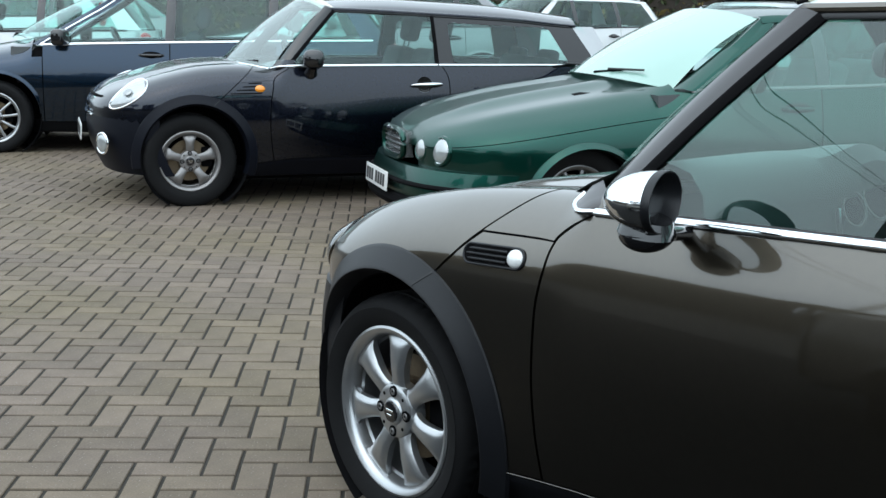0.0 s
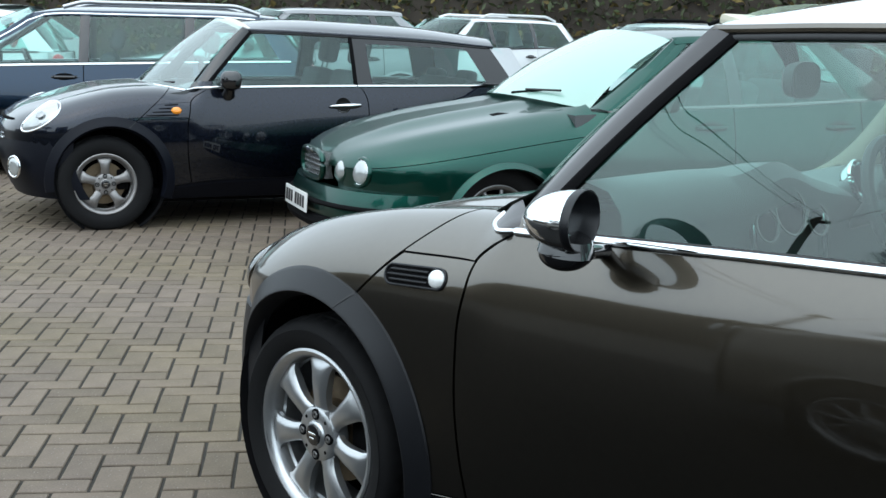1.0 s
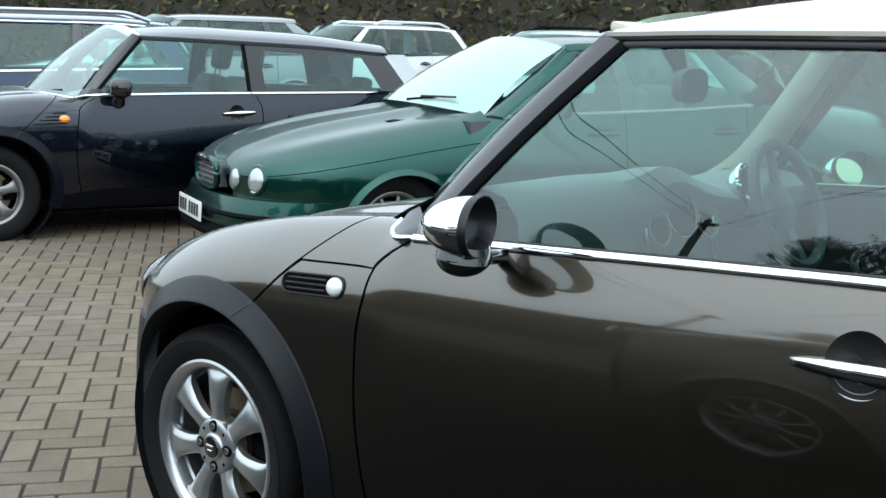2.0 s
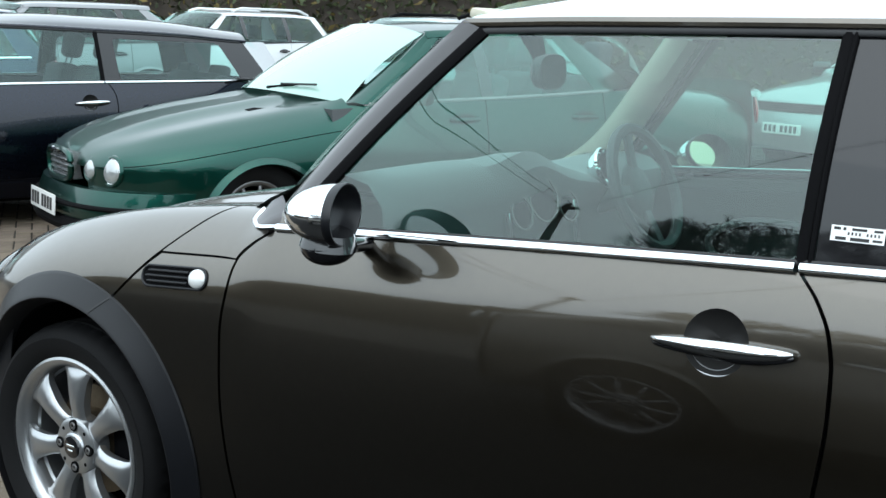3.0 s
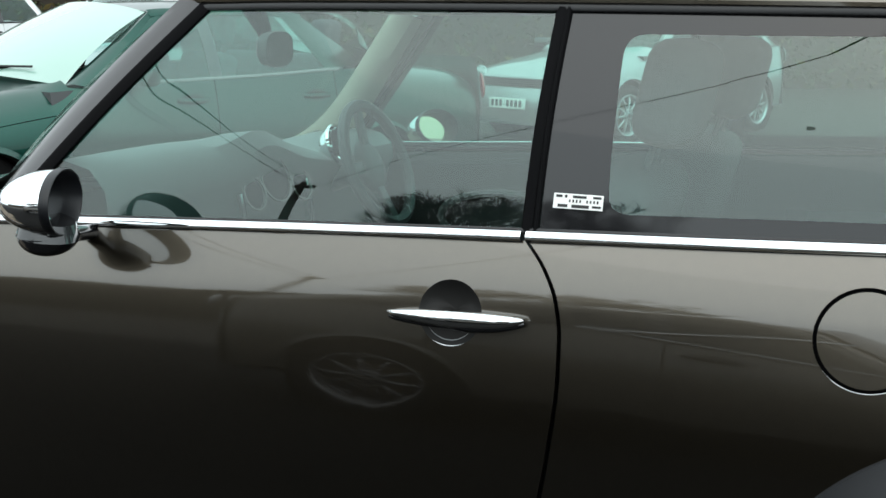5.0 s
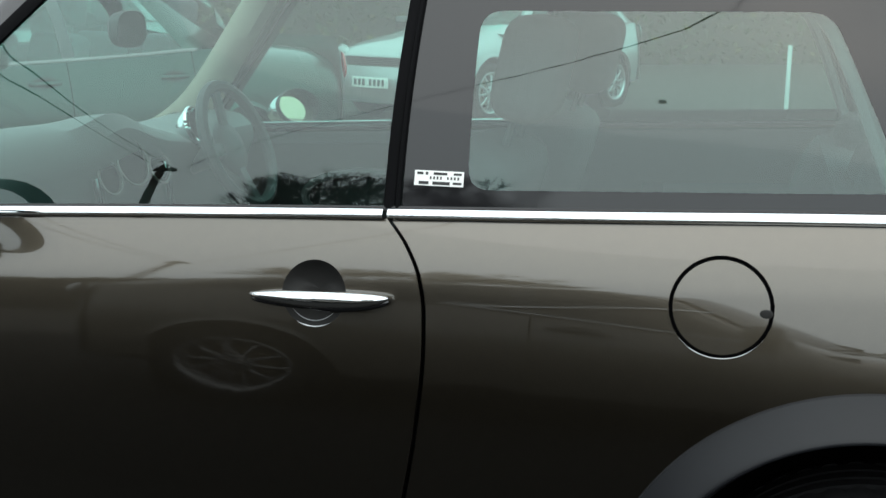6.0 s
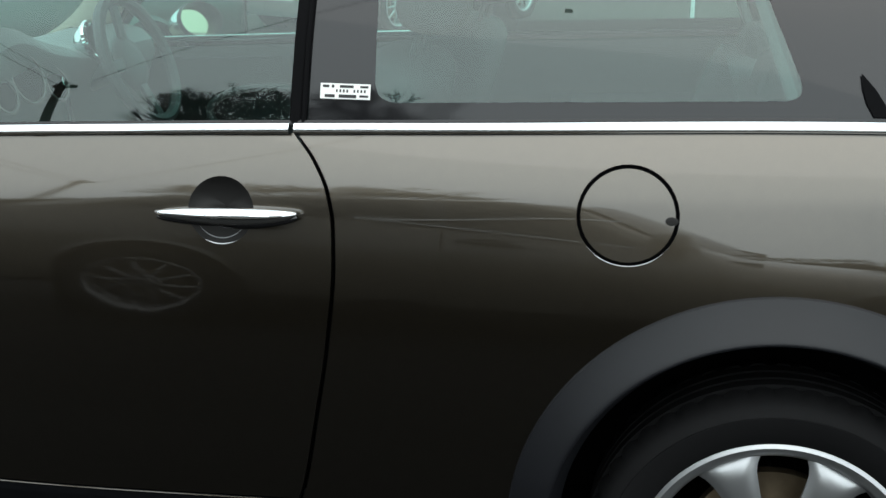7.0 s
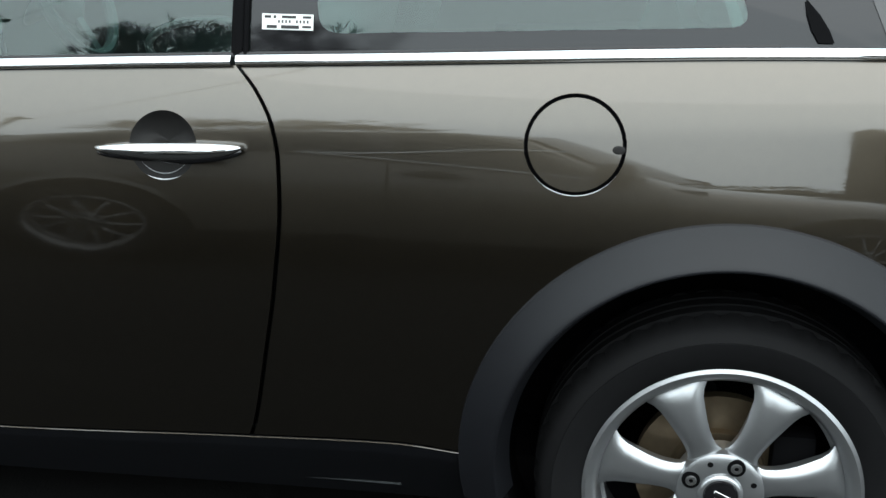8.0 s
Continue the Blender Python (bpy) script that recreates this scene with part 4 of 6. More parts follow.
        for f in (0.03, 0.3, 0.6, 0.85, 1.0):
            row = []
            for k in range(40):
                an = 2 * math.pi * k / 40
                u, v = o["lamp_size"][0] * f * math.cos(an), o["lamp_size"][1] * f * math.sin(an)
                x, z = lx + u * 0.78 + v * o["lamp_lean"], lz + v * 0.88
                nn = sh.normal(x, z, side)
                q = sh.at(x, z, side) + nn * (0.002 + 0.012 * math.sqrt(max(1 - f * f, 0)))
                row.append(q)
                if f == 1.0:
                    rim_row.append(q)
            rows.append(row)
        lamp = part("headlamp", grid(rows, close=True), o["lens"], root, "oval clear headlamp")
        part("headlamp_rim", tube(rim_row + rim_row[:1], o["rim_thick"], 8), o["lamp_rim"], lamp)
        c0 = sum(rows[0], Vector()) / 40
        if o["grille"] != "oval":
            part("lamp_bulb", dome(c0 + sh.normal(lx, lz, side) * 0.012, sh.normal(lx, lz, side), 0.030, 0.030, 0.006), LAMP_BOWL, lamp)
        fp = nose_point(sh, side * 0.60, 0.40, 0.048)
        fog = part("fog_lamp", dome(fp, nose_normal(sh, side * 0.60, 0), 0.055, 0.06, 0.018), LAMP_GLASS, root)
        part("fog_lamp_rim", ring(fp, nose_normal(sh, side * 0.60, 0), 0.06, 0.066, 0.008), CHROME, fog)
    # roof, screens, nose
    top = (0.900, 0.948, 1.352, 1.304)
    part("roof", roof_sheet(sh, top, (2.62 + ext, 2.55 + ext), 0.095), o["roof"], root, o["roof_label"])
    ws = part("windscreen", screen((0.34, 0.548, 0.920, 0.889), (0.905, 0.950, 1.372, 1.310), 0.705, 0.575), o["wscreen"], root, "curved windscreen")
    ws.visible_shadow = False
    part("cowl", screen((0.34, 0.548, 0.920, 0.889), (0.905, 0.950, 1.372, 1.310), 0.705, 0.575, 3, 28, 0.0, s0=-0.16, s1=0.04, out=-0.006), DARK_PLASTIC, root)
    part("header_rail", screen((0.875, 0.925, 1.352, 1.292), (0.975, 1.01, 1.375, 1.298), 0.565, 0.575, 3, 20, 0.0), BEIGE, root)
    part("headlining", roof_sheet(sh, (0.98, 1.0, 0, 0), (2.55 + ext, 2.5 + ext), 0.055, rim=-0.02), BEIGE, root, "pale headlining")
    bl = part("rear_screen", screen((2.99 + ext, 2.80 + ext, 0.99 - fall * 2, 0.98 - fall * 2), (2.66 + ext, 2.56 + ext, 1.36 - fall * 2.2, 1.30 - fall * 2.2), 0.66, 0.55), o["glass"], root)
    bl.visible_shadow = False
    rows = []
    for z in np.linspace(0.30, 0.99 - fall * 2, 8):
        rows.append([Vector((3.02 + ext - 0.25 * abs(a) ** 3, a * (sh.w - 0.02 - 0.6 * max(z - 0.6, 0) ** 2), z)) for a in np.linspace(-1, 1, 17)])
    part("tailgate", grid(rows), paint, root)
    front_panel(sh, root, "front_bumper", o["bumper"], 0.20, 0.565, o["chin"][0], 0.80, swell=o["chin"][1], label="moulded front bumper", tuck=o["tuck"])
    for k in range(5):
        z = 0.565 + k * 0.028
        pts = [nose_point(sh, y, z, 0.006 - k * 0.010) for y in np.linspace(-0.36 + 0.01 * k, 0.36 - 0.01 * k, 15)]
        part("grille_bar", tube(pts, 0.008, 8), CHROME, root)
    front_panel(sh, root, "grille_backing", DARK_PLASTIC, 0.55, 0.70, -0.03, 0.45, rows=4, swell=0.0)
    number_plate(root, nose_point(sh, 0, 0.44, 0.052), (-1, 0, 0.05))
    if o["grille"] != "oval":
        pts = [Vector((0.34 + 0.208 * abs(a) ** 2.2 - 0.012, a * 0.715, 0.924 - 0.031 * abs(a) ** 2.2)) for a in np.linspace(-1, 1, 41)]
        part("screen_trim", tube(pts, 0.009, 6), CHROME, root, "bright trim along the windscreen base")
    # wipers
    for y0, y1 in ((-0.30, -0.62), (0.25, -0.12)):
        wiper(root, Vector((0.40, y0, 0.918)), Vector((0.455, (y0 + y1) / 2, 0.935)), Vector((0.52, y1, 0.945)))
    bm = bmesh.new()
    box(bm, (axle + 0.2, 1.30, 0.10), pose(axle / 2, 0, 0.20), 0.03)
    part("underbody", bm, DARK_PLASTIC, root)
    bm = cabin_tub(sh, 0.42, 2.9 + ext)
    part("cabin_tub", bm, TRIM_DARK, root)
    for y in (-0.37, 0.37):
        put_seat(root, 1.45, y, 0.02)
    bm = bmesh.new()
    box(bm, (0.16, 0.92, 0.60), pose(2.35 + ext, 0, 0.68, 0, 18, 0), 0.06)
    bench = part("rear_bench", bm, SEAT_CLOTH, root)
    for y in (-0.30, 0.30):
        bm = bmesh.new()
        box(bm, (0.09, 0.25, 0.15), pose(2.45 + ext, y, 0.955, 0, 14, 0), 0.04, 3)
        part("rear_headrest", bm, SEAT_CLOTH, bench)
    put_steering(root, 0.913, 0.37, 0.893, 68)
    return sh


def door_mirror(root, base, c, face, cap_mat, size=1.0, rx=0.066, rz=0.062, depth=0.105, pane=None):
    """A round door mirror on a foot: bright bowl, black bezel, glass."""
    n = Vector(face).normalized()
    bowl = dome(c - n * 0.001, -n, rx, rz, depth, 10, 40)
    cap = part("door_mirror", bowl, cap_mat, root, "round door mirror")
    t = Vector((0, 0, 1)).cross(n).normalized()
    u = n.cross(t)
    rows = []
    for f, h in ((1.0, -0.003), (1.022, 0.0), (1.03, 0.008), (1.015, 0.014), (0.975, 0.014), (0.95, 0.008), (0.89, -0.020)):
        rows.append([c + t * (rx * f * math.cos(2 * math.pi * i / 48)) + u * (rz * f * math.sin(2 * math.pi * i / 48)) + n * h for i in range(48)])
    part("mirror_bezel", grid(rows, close=True), PLASTIC, cap, "black plastic bezel")
    part("mirror_pane", dome(c - n * 0.018, n, rx * 0.89, rz * 0.89, 0.002, 4, 40), pane or MIRROR_GLASS, cap)
    side = -1 if c.y < 0 else 1
    low = c + Vector((-0.028, -side * 0.006, -rz * 0.74 - 0.020))
    foot = dome(low, (0.0001, 0, -1), 0.055, 0.050, 0.036, 8, 36)
    part("mirror_foot", foot, GLOSS_BLACK, cap)
    part("mirror_neck", tube([low + Vector((0, 0, -0.002)), low + Vector((0.002, 0, 0.014)), low + Vector((0.006, 0, 0.030))], [0.055, 0.050, 0.042], 24, up=(1, 0, 0)), GLOSS_BLACK, cap)
    pts = [base + Vector((0, -side * 0.03, 0)), base.lerp(low, 0.5), low + Vector((0, 0, -0.006))]
    part("mirror_arm", tube(smooth_line(pts, 10), 0.018, 16, flat=0.8, up=(0, 0, 1)), GLOSS_BLACK, cap)
    return cap


def build_car(root, o):
    """A saloon, estate or hatch from a handful of lines."""
    sh = Shell(o["nose"], o["nd"], o["tail"], 0.45, o["w"], o["top"], o["power"], o["belt"], [(-1, o["sill"]), (4, o["sill"] + 0.02)], o["axle"], zw=o.get("zw", 0.62), tumble=o.get("tumble", 0.45),
               blend=o["blend"], boot=o.get("boot"), arch=(o["arch"], o.get("arch_z", 0.33)), gut=o["gut"], edge_in=0.05, roof_y=o["roof_y"], bow=0.02)
    paint, g = o["paint"], 0.004
    ws, wt = o["screen"], o["screen_top"]
    bon = None
    xb = ws[1]
    wl_ = hermite(o["wing_line"])
    for side in (-1, 1):
        bon = patch(sh, side, const(sh.nose), const(xb), lambda x: min(wl_(x), sh.top(x) - 0.01), None, 48, 36, bm=bon, edge=0.01 if o.get("flutes") else 0)
    bmesh.ops.remove_doubles(bon, verts=bon.verts, dist=0.0005)
    if o.get("flutes"):
        for v in bon.verts:
            f = abs(v.co.y) / max(sh.plan(v.co.x), 0.05)
            k = step(-0.8, -0.3, v.co.x) * step(0.6, 0.3, v.co.x)
            v.co.z += k * (0.018 * math.exp(-((f - 0.30) / 0.09) ** 2) + 0.014 * math.exp(-((f - 0.72) / 0.10) ** 2) - 0.006 * math.exp(-((f - 0.5) / 0.08) ** 2))
    part("bonnet", bon, paint, root)
    for side in (-1, 1):
        wing = patch(sh, side, const(sh.nose + 0.03), const(o["doors"][0] - g), lambda x: o["nose_z"] + (sh.sill(x) - o["nose_z"]) * step(-0.42, -0.30, x), lambda x: min(wl_(x) - (0.004 if o.get("flutes") else 0.0), sh.top(x) - 0.012), 56, 24, edge=0.014 if o.get("flutes") else 0)
        part("front_wing", wing, paint, root)
        xs = o["doors"]
        for a, b in zip(xs, xs[1:]):
            door = part("door", patch(sh, side, const(a + g), const(b - g), sh.sill, sh.belt, 26, 26), paint, root)
            hx = b - 0.16
            p = sh.at(hx, o["handle_z"], side)
            part("door_handle", tube([p + Vector((-0.10, 0, 0)), p + Vector((-0.08, side * 0.025, 0)), p + Vector((0.08, side * 0.028, 0)), p + Vector((0.10, 0, 0))], 0.013, 8), o.get("handle", paint), door)
            # flat dark disc painted as the shade behind the handle
            part("handle_recess", disc_on(sh, side, hx, o["handle_z"] + 0.002, 0.085, 0.030, 3, 24, out=0.001), DARK_PLASTIC, door)
        quarter = patch(sh, side, const(xs[-1] + g), const(o["tail"] - 0.02), sh.sill, (lambda x: min(sh.belt(x), sh.top(x) - 0.004)) if not o.get("boot") else (lambda x: min(sh.belt(x) + step(*o["boot"], x) * 0.3, sh.top(x) - 0.002)), 40, 24)
        part("rear_quarter", quarter, paint, root)
        part("side_sill", patch(sh, side, const(o["arch"]), const(o["axle"] - o["arch"]), const(0.19), lambda x: sh.sill(x) - 0.004, 20, 5, inset=0.006), o.get("sill_mat", DARK_PLASTIC), root)
        part("inner_frame", patch(sh, side, const(0.1), const(o["tail"] - 0.1), lambda x: sh.sill(x) + 0.005, lambda x: min(sh.belt(x), sh.top(x)) - 0.01, 40, 10, inset=0.03, edge=0), DARK_PLASTIC, root)
        for xa in (0.03, o["axle"]):
            part("wheel_arch_edge", arch_trim(sh, xa, o.get("arch_z", 0.33), o["arch"] + 0.03, o["arch"] - 0.012, side, 2, 178, o.get("flare", 0.012), 40), paint, root)
            part("wheel_well", wheel_well(sh, xa, o.get("arch_z", 0.33) - 0.01, o["arch"] + 0.0, side), DARK_PLASTIC, root)
        nrm = lambda p: sh.normal(p.x, p.z, side)
        x0, x1 = o["glass_x"][0], o["glass_x"][-1]
        pts = [sh.at(x, sh.belt(x) + 0.004, side) for x in np.linspace(x0 - 0.03, x1 + 0.05, 36)]
        part("belt_trim", ribbon(pts, 0.020, nrm, 0.006), o["trim"], root)
        if o.get("bright_frame"):
            pts = [sh.window(x0 + (wt[1] - x0) * s + 0.03 * s, s, side, 0.006) for s in np.linspace(0, 0.9, 14)] + [sh.window(x, 0.985, side, 0.006) for x in np.linspace(wt[1] + 0.10, x1 - 0.25, 30)]
            part("window_trim", tube(pts, 0.009, 6), o["trim"], root, "bright window surround")
        # side windows with their pillars between
        gx = o["glass_x"]
        tops = o["glass_top"]
        for k in range(0, len(gx) - 1):
            l0, l1, r0, r1 = gx[k], tops[k], gx[k + 1], tops[k + 1]
            pane = part("side_window", window_patch(sh, side, l0 + 0.035, l1 + 0.035, r0 - 0.035, r1 - 0.035, 0.02, 0.97, 12, 8), o["glass"], root)
            pane.visible_shadow = False
        for k in range(len(gx)):
            rows = []
            for s in np.linspace(0, 1.02, 10):
                x = gx[k] + (tops[k] - gx[k]) * s
                rows.append([sh.window(x - 0.042, s, side, 0.002), sh.window(x, s, side, 0.008), sh.window(x + 0.042, s, side, 0.002)])
            part("pillar", grid(rows), GLOSS_BLACK if 0 < k < len(gx) - 1 else paint, root)
        rows = []
        for s in np.linspace(0, 1, 14):
            e0 = Vector((ws[1] + (wt[1] - ws[1]) * s, side * (o["screen_w"][0] + (o["screen_w"][1] - o["screen_w"][0]) * s), ws[3] + (wt[3] - ws[3]) * s))
            e1 = sh.window(gx[0] - 0.04 + (tops[0] - gx[0]) * s, s, side, 0.004)
            rows.append([e0 + Vector((0.02, -side * 0.03, -0.01)), e0, e0.lerp(e1, 0.5) + Vector((-0.01, side * 0.012, 0.01)), e1, e1 + Vector((0, -side * 0.03, 0))])
        part("windscreen_pillar", grid(rows), paint, root)
        rows = []
        rs, rt = o["rear"], o["rear_top"]
        for s in np.linspace(0, 1, 12):
            e0 = Vector((rs[1] + (rt[1] - rs[1]) * s, side * (o["rear_w"][0] + (o["rear_w"][1] - o["rear_w"][0]) * s), rs[3] + (rt[3] - rs[3]) * s))
            e1 = sh.window(gx[-1] + 0.03 + (tops[-1] - gx[-1]) * s, s, side, 0.003)
            rows.append([e1, e1.lerp(e0, 0.5) + Vector((0, side * 0.02, 0)), e0])
        part("rear_pillar", grid(rows), paint, root)
        pts = [sh.window(x, 1.0, side, 0.004) for x in np.linspace(wt[1], rt[1], 26)]
        part("roof_gutter", ribbon(pts, 0.05, lambda p: (0, side, 0.8), 0.006), paint, root)
        if o.get("rails"):
            pts = [sh.window(wt[1] + 0.25, 1.0, side) + Vector((0, -side * 0.06, 0.05))] + [sh.window(x, 1.0, side) + Vector((0, -side * 0.06, 0.095)) for x in np.linspace(wt[1] + 0.42, rt[1] - 0.3, 10)] + [sh.window(rt[1] - 0.1, 1.0, side) + Vector((0, -side * 0.06, 0.045))]
            part("roof_rail", tube(smooth_line(pts, 30), 0.020, 10), o["rails"], root, "roof rail")
        for xa in (0.0, o["axle"]):
            put_wheel(o["kit"], root, xa, side * (o["w"] - o.get("wheel_in", 0.085)), o["kit"]["radius"] - 0.012, side, 11)
        # door mirror
        mp = sh.window(o["doors"][0] + o.get("mirror_x", 0.16), 0.10, side) + Vector((0.0, side * 0.10, 0.02))
        bm = bmesh.new()
        box(bm, (0.12, 0.20, 0.14), Matrix.Translation(mp) @ pose(0, 0, 0, 0, 0, 12 * side), 0.045, 3)
        mir = part("door_mirror", bm, o.get("mirror", paint), root)
        part("mirror_foot", tube([mp + Vector((0.0, -side * 0.11, -0.06)), mp + Vector((0, -side * 0.03, -0.03))], 0.028, 8), DARK_PLASTIC, mir)
        # tail lamp
        tp = Vector((o["tail"] - 0.12, side * (o["w"] - 0.12), o["belt"][-1][1] - 0.12))
        tw, th, tz = o.get("tail_lamp", (0.10, 0.10, 0.0))
        part("tail_lamp", dome(tp + Vector((-0.05 * (tz > 0), 0, tz)), (0.75, side * 0.66, 0.1), tw, th, 0.03), o.get("tail_lens", RED_LENS), root)
    part("roof", roof_sheet(sh, wt, (o["rear_top"][0], o["rear_top"][1]), o["crown"]), o.get("roof", paint), root)
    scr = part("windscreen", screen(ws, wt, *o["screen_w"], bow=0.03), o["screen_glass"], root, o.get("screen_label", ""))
    scr.visible_shadow = False
    rs = part("rear_screen", screen(o["rear"], o["rear_top"], *o["rear_w"], bow=0.02), o["glass"], root)
    rs.visible_shadow = False
    if o.get("boot"):
        bm = None
        for side in (-1, 1):
            bm = patch(sh, side, const(o["rear"][1] - 0.15), const(o["tail"] - 0.01), lambda x: sh.top(x) - 0.10, None, 20, 14, bm=bm)
        part("boot_lid", bm, paint, root)
    rows = []
    zt = o["rear"][2] - 0.01
    for z in np.linspace(0.30, zt, 8):
        rows.append([Vector((o["tail"] - 0.22 * abs(a) ** 3, a * (o["w"] - 0.03 - 0.4 * max(z - 0.62, 0) ** 2), z)) for a in np.linspace(-1, 1, 15)])
    part("tail_panel", grid(rows), paint, root)
    front_panel(sh, root, "front_bumper", paint, 0.20, o["nose_z"] + 0.01, o.get("chin", 0.02), o["w"] - 0.03, swell=0.035)
    if o.get("bumper_strip"):
        pts = [nose_point(sh, y, 0.36, 0.086) for y in np.linspace(-o["w"] + 0.08, o["w"] - 0.08, 40)]
        part("bumper_strip", tube(pts, 0.020, 8, flat=0.7), DARK_PLASTIC, root)
        pts = [nose_point(sh, y, 0.25, 0.070) for y in np.linspace(-o["w"] + 0.10, o["w"] - 0.10, 40)]
        part("lower_valance", tube(pts, 0.045, 8), DARK_PLASTIC, root)
    number_plate(root, nose_point(sh, 0, o.get("plate_z", 0.42), 0.070 + o.get("chin", 0.02)), (-1, 0, 0.05))
    gw, gz0, gz1 = o["grille"]
    front_panel(sh, root, "grille", o.get("grille_mat", DARK_PLASTIC), gz0, gz1, 0.012, gw, rows=6, swell=0.01, label="dark radiator grille")
    for k in range(5):
        z = gz0 + (gz1 - gz0) * (k + 0.5) / 5
        part("grille_bar", tube([nose_point(sh, y, z, 0.024) for y in np.linspace(-gw * 0.93, gw * 0.93, 9)], 0.006, 6), LAMP_BOWL if o.get("round_grille") else PLASTIC, root)
    if o.get("round_grille"):
        def squarish(v):
            return math.copysign(abs(v) ** 0.55, v)
        loop = [nose_point(sh, gw * 1.03 * squarish(math.cos(a)), (gz0 + gz1) / 2 + (gz1 - gz0) * 0.55 * squarish(math.sin(a)), 0.026) for a in np.linspace(0, 2 * math.pi, 49)]
        part("grille_frame", tube(loop, 0.018, 8), paint, root, "body-coloured grille frame")
        part("grille_crest", tube([nose_point(sh, y, gz1 + 0.005, 0.040) for y in (-0.05, 0, 0.05)], 0.012, 8), CHROME, root)
    for y, z, rx, rz, back_by in o["lamps"]:
        for side in (-1, 1):
            p, n = nose_point(sh, side * y, z, back_by), nose_normal(sh, side * y * 0.8, 0.18)
            lamp = part("headlamp", dome(p, n, rx, rz, 0.03), LAMP_GLASS, root, "clear headlamp")
            part("lamp_bowl", ring(p - n * 0.002, n, rx * 1.06, rz * 1.06, 0.014), paint, lamp)
            part("lamp_rim", ring(p + n * 0.004, n, rx * 0.98, rz * 0.98, 0.006), CHROME, lamp)
    for y0, y1 in ((-0.10, -0.62), (0.55, 0.05)):
        zb = ws[2] + 0.012
        wiper(root, Vector((ws[0] + 0.02, y0, zb)), Vector((ws[0] + 0.10, (y0 + y1) / 2, zb + 0.03)), Vector((ws[0] + 0.20, y1, zb + 0.035)))
    bm = bmesh.new()
    box(bm, (o["axle"] + 0.6, 1.35, 0.12), pose(o["axle"] / 2, 0, 0.22), 0.03)
    part("underbody", bm, DARK_PLASTIC, root)
    part("cabin_tub", cabin_tub(sh, ws[0] + 0.1, min(gx_end(o), o["tail"] - 0.2)), TRIM_DARK, root)
    for y in (-0.38, 0.38):
        put_seat(root, o["seat_x"], y, 0.05)
        put_seat(root, o["seat_x"] + 0.85, y, 0.03)
    put_steering(root, o["seat_x"] - 0.42, 0.38, 0.92, 65)
    bm = bmesh.new()
    box(bm, (0.45, 1.30, 0.22), pose(ws[0] + 0.35, 0, ws[3] - 0.12), 0.07)
    part("dashboard", bm, TRIM_GREY, root)
    return sh


def gx_end(o):
    return o["rear"][0] - 0.05


WHEEL_SEVEN = wheel_kit("seven", 0.298, 0.212, ALLOY)
WHEEL_FIVE = wheel_kit("five", 0.308, 0.192, OLD_ALLOY)
WHEEL_DARK = wheel_kit("thin", 0.312, 0.190, BOLT_STEEL)
WHEEL_THIN = wheel_kit("thin", 0.318, 0.215, ALLOY)
WHEEL_DULL = wheel_kit("thin", 0.322, 0.222, OLD_ALLOY)

# ---- the dark grey car ----
grey = thing("small_car", pose(0, 0.80, 0), "dark grey metallic two-door hatchback with white roof and chrome trim", "car")
GREY = dict(lamp_lean=0.55, lens=DARK_LENS, ridge=1.0, wscreen=CLEAR_GLASS, lift=0.0, ext=0.0, axle=2.467, paint=GREY_PAINT, roof=WHITE_PAINT, roof_label="white painted roof", bonnet_label="dark grey clamshell bonnet", kit=WHEEL_SEVEN, grille="oval", repeater=WHITE_LENS, repeater_label="clear round side repeater",
            fuel=True, fuel_shift=0.0, glint_mat=ALLOY, glass=GLASS, border=WINDOW_BORDER, pillar=PILLAR_BLACK, gutter=GREY_PAINT, rear_pillar=GLOSS_BLACK, lamp_rim=GREY_PAINT, lining=BEIGE, lamp_at=(-0.41, 0.658), lamp_size=(0.098, 0.098), rim_thick=0.003, bumper=PLASTIC, turn=(1.5, 26), haunch=0.007, shoulder=0.52, trim_out=0.006, edge_in=0.067, bow=0.020, fall=(0.0, 0.0), track=0.715, ride=(-0.003, -0.014), arch_mat=PLASTIC, curl=True, tuck=0.02, chin=(0.015, 0.03), sill_mat=PLASTIC, lip=GREY_PAINT)
gs = build_mini(grey, GREY)
for side in (-1, 1):
    door_mirror(grey, gs.at(0.872, 0.884, side), Vector((0.903 if side < 0 else 0.864, side * 0.90, 0.961 if side < 0 else 0.947)), (math.cos(radians(21)), -side * math.sin(radians(21)), 0.0 if side < 0 else 0.36), CHROME, rx=0.089, rz=0.0555, depth=0.098, pane=None if side < 0 else WARM_REFLECTION)

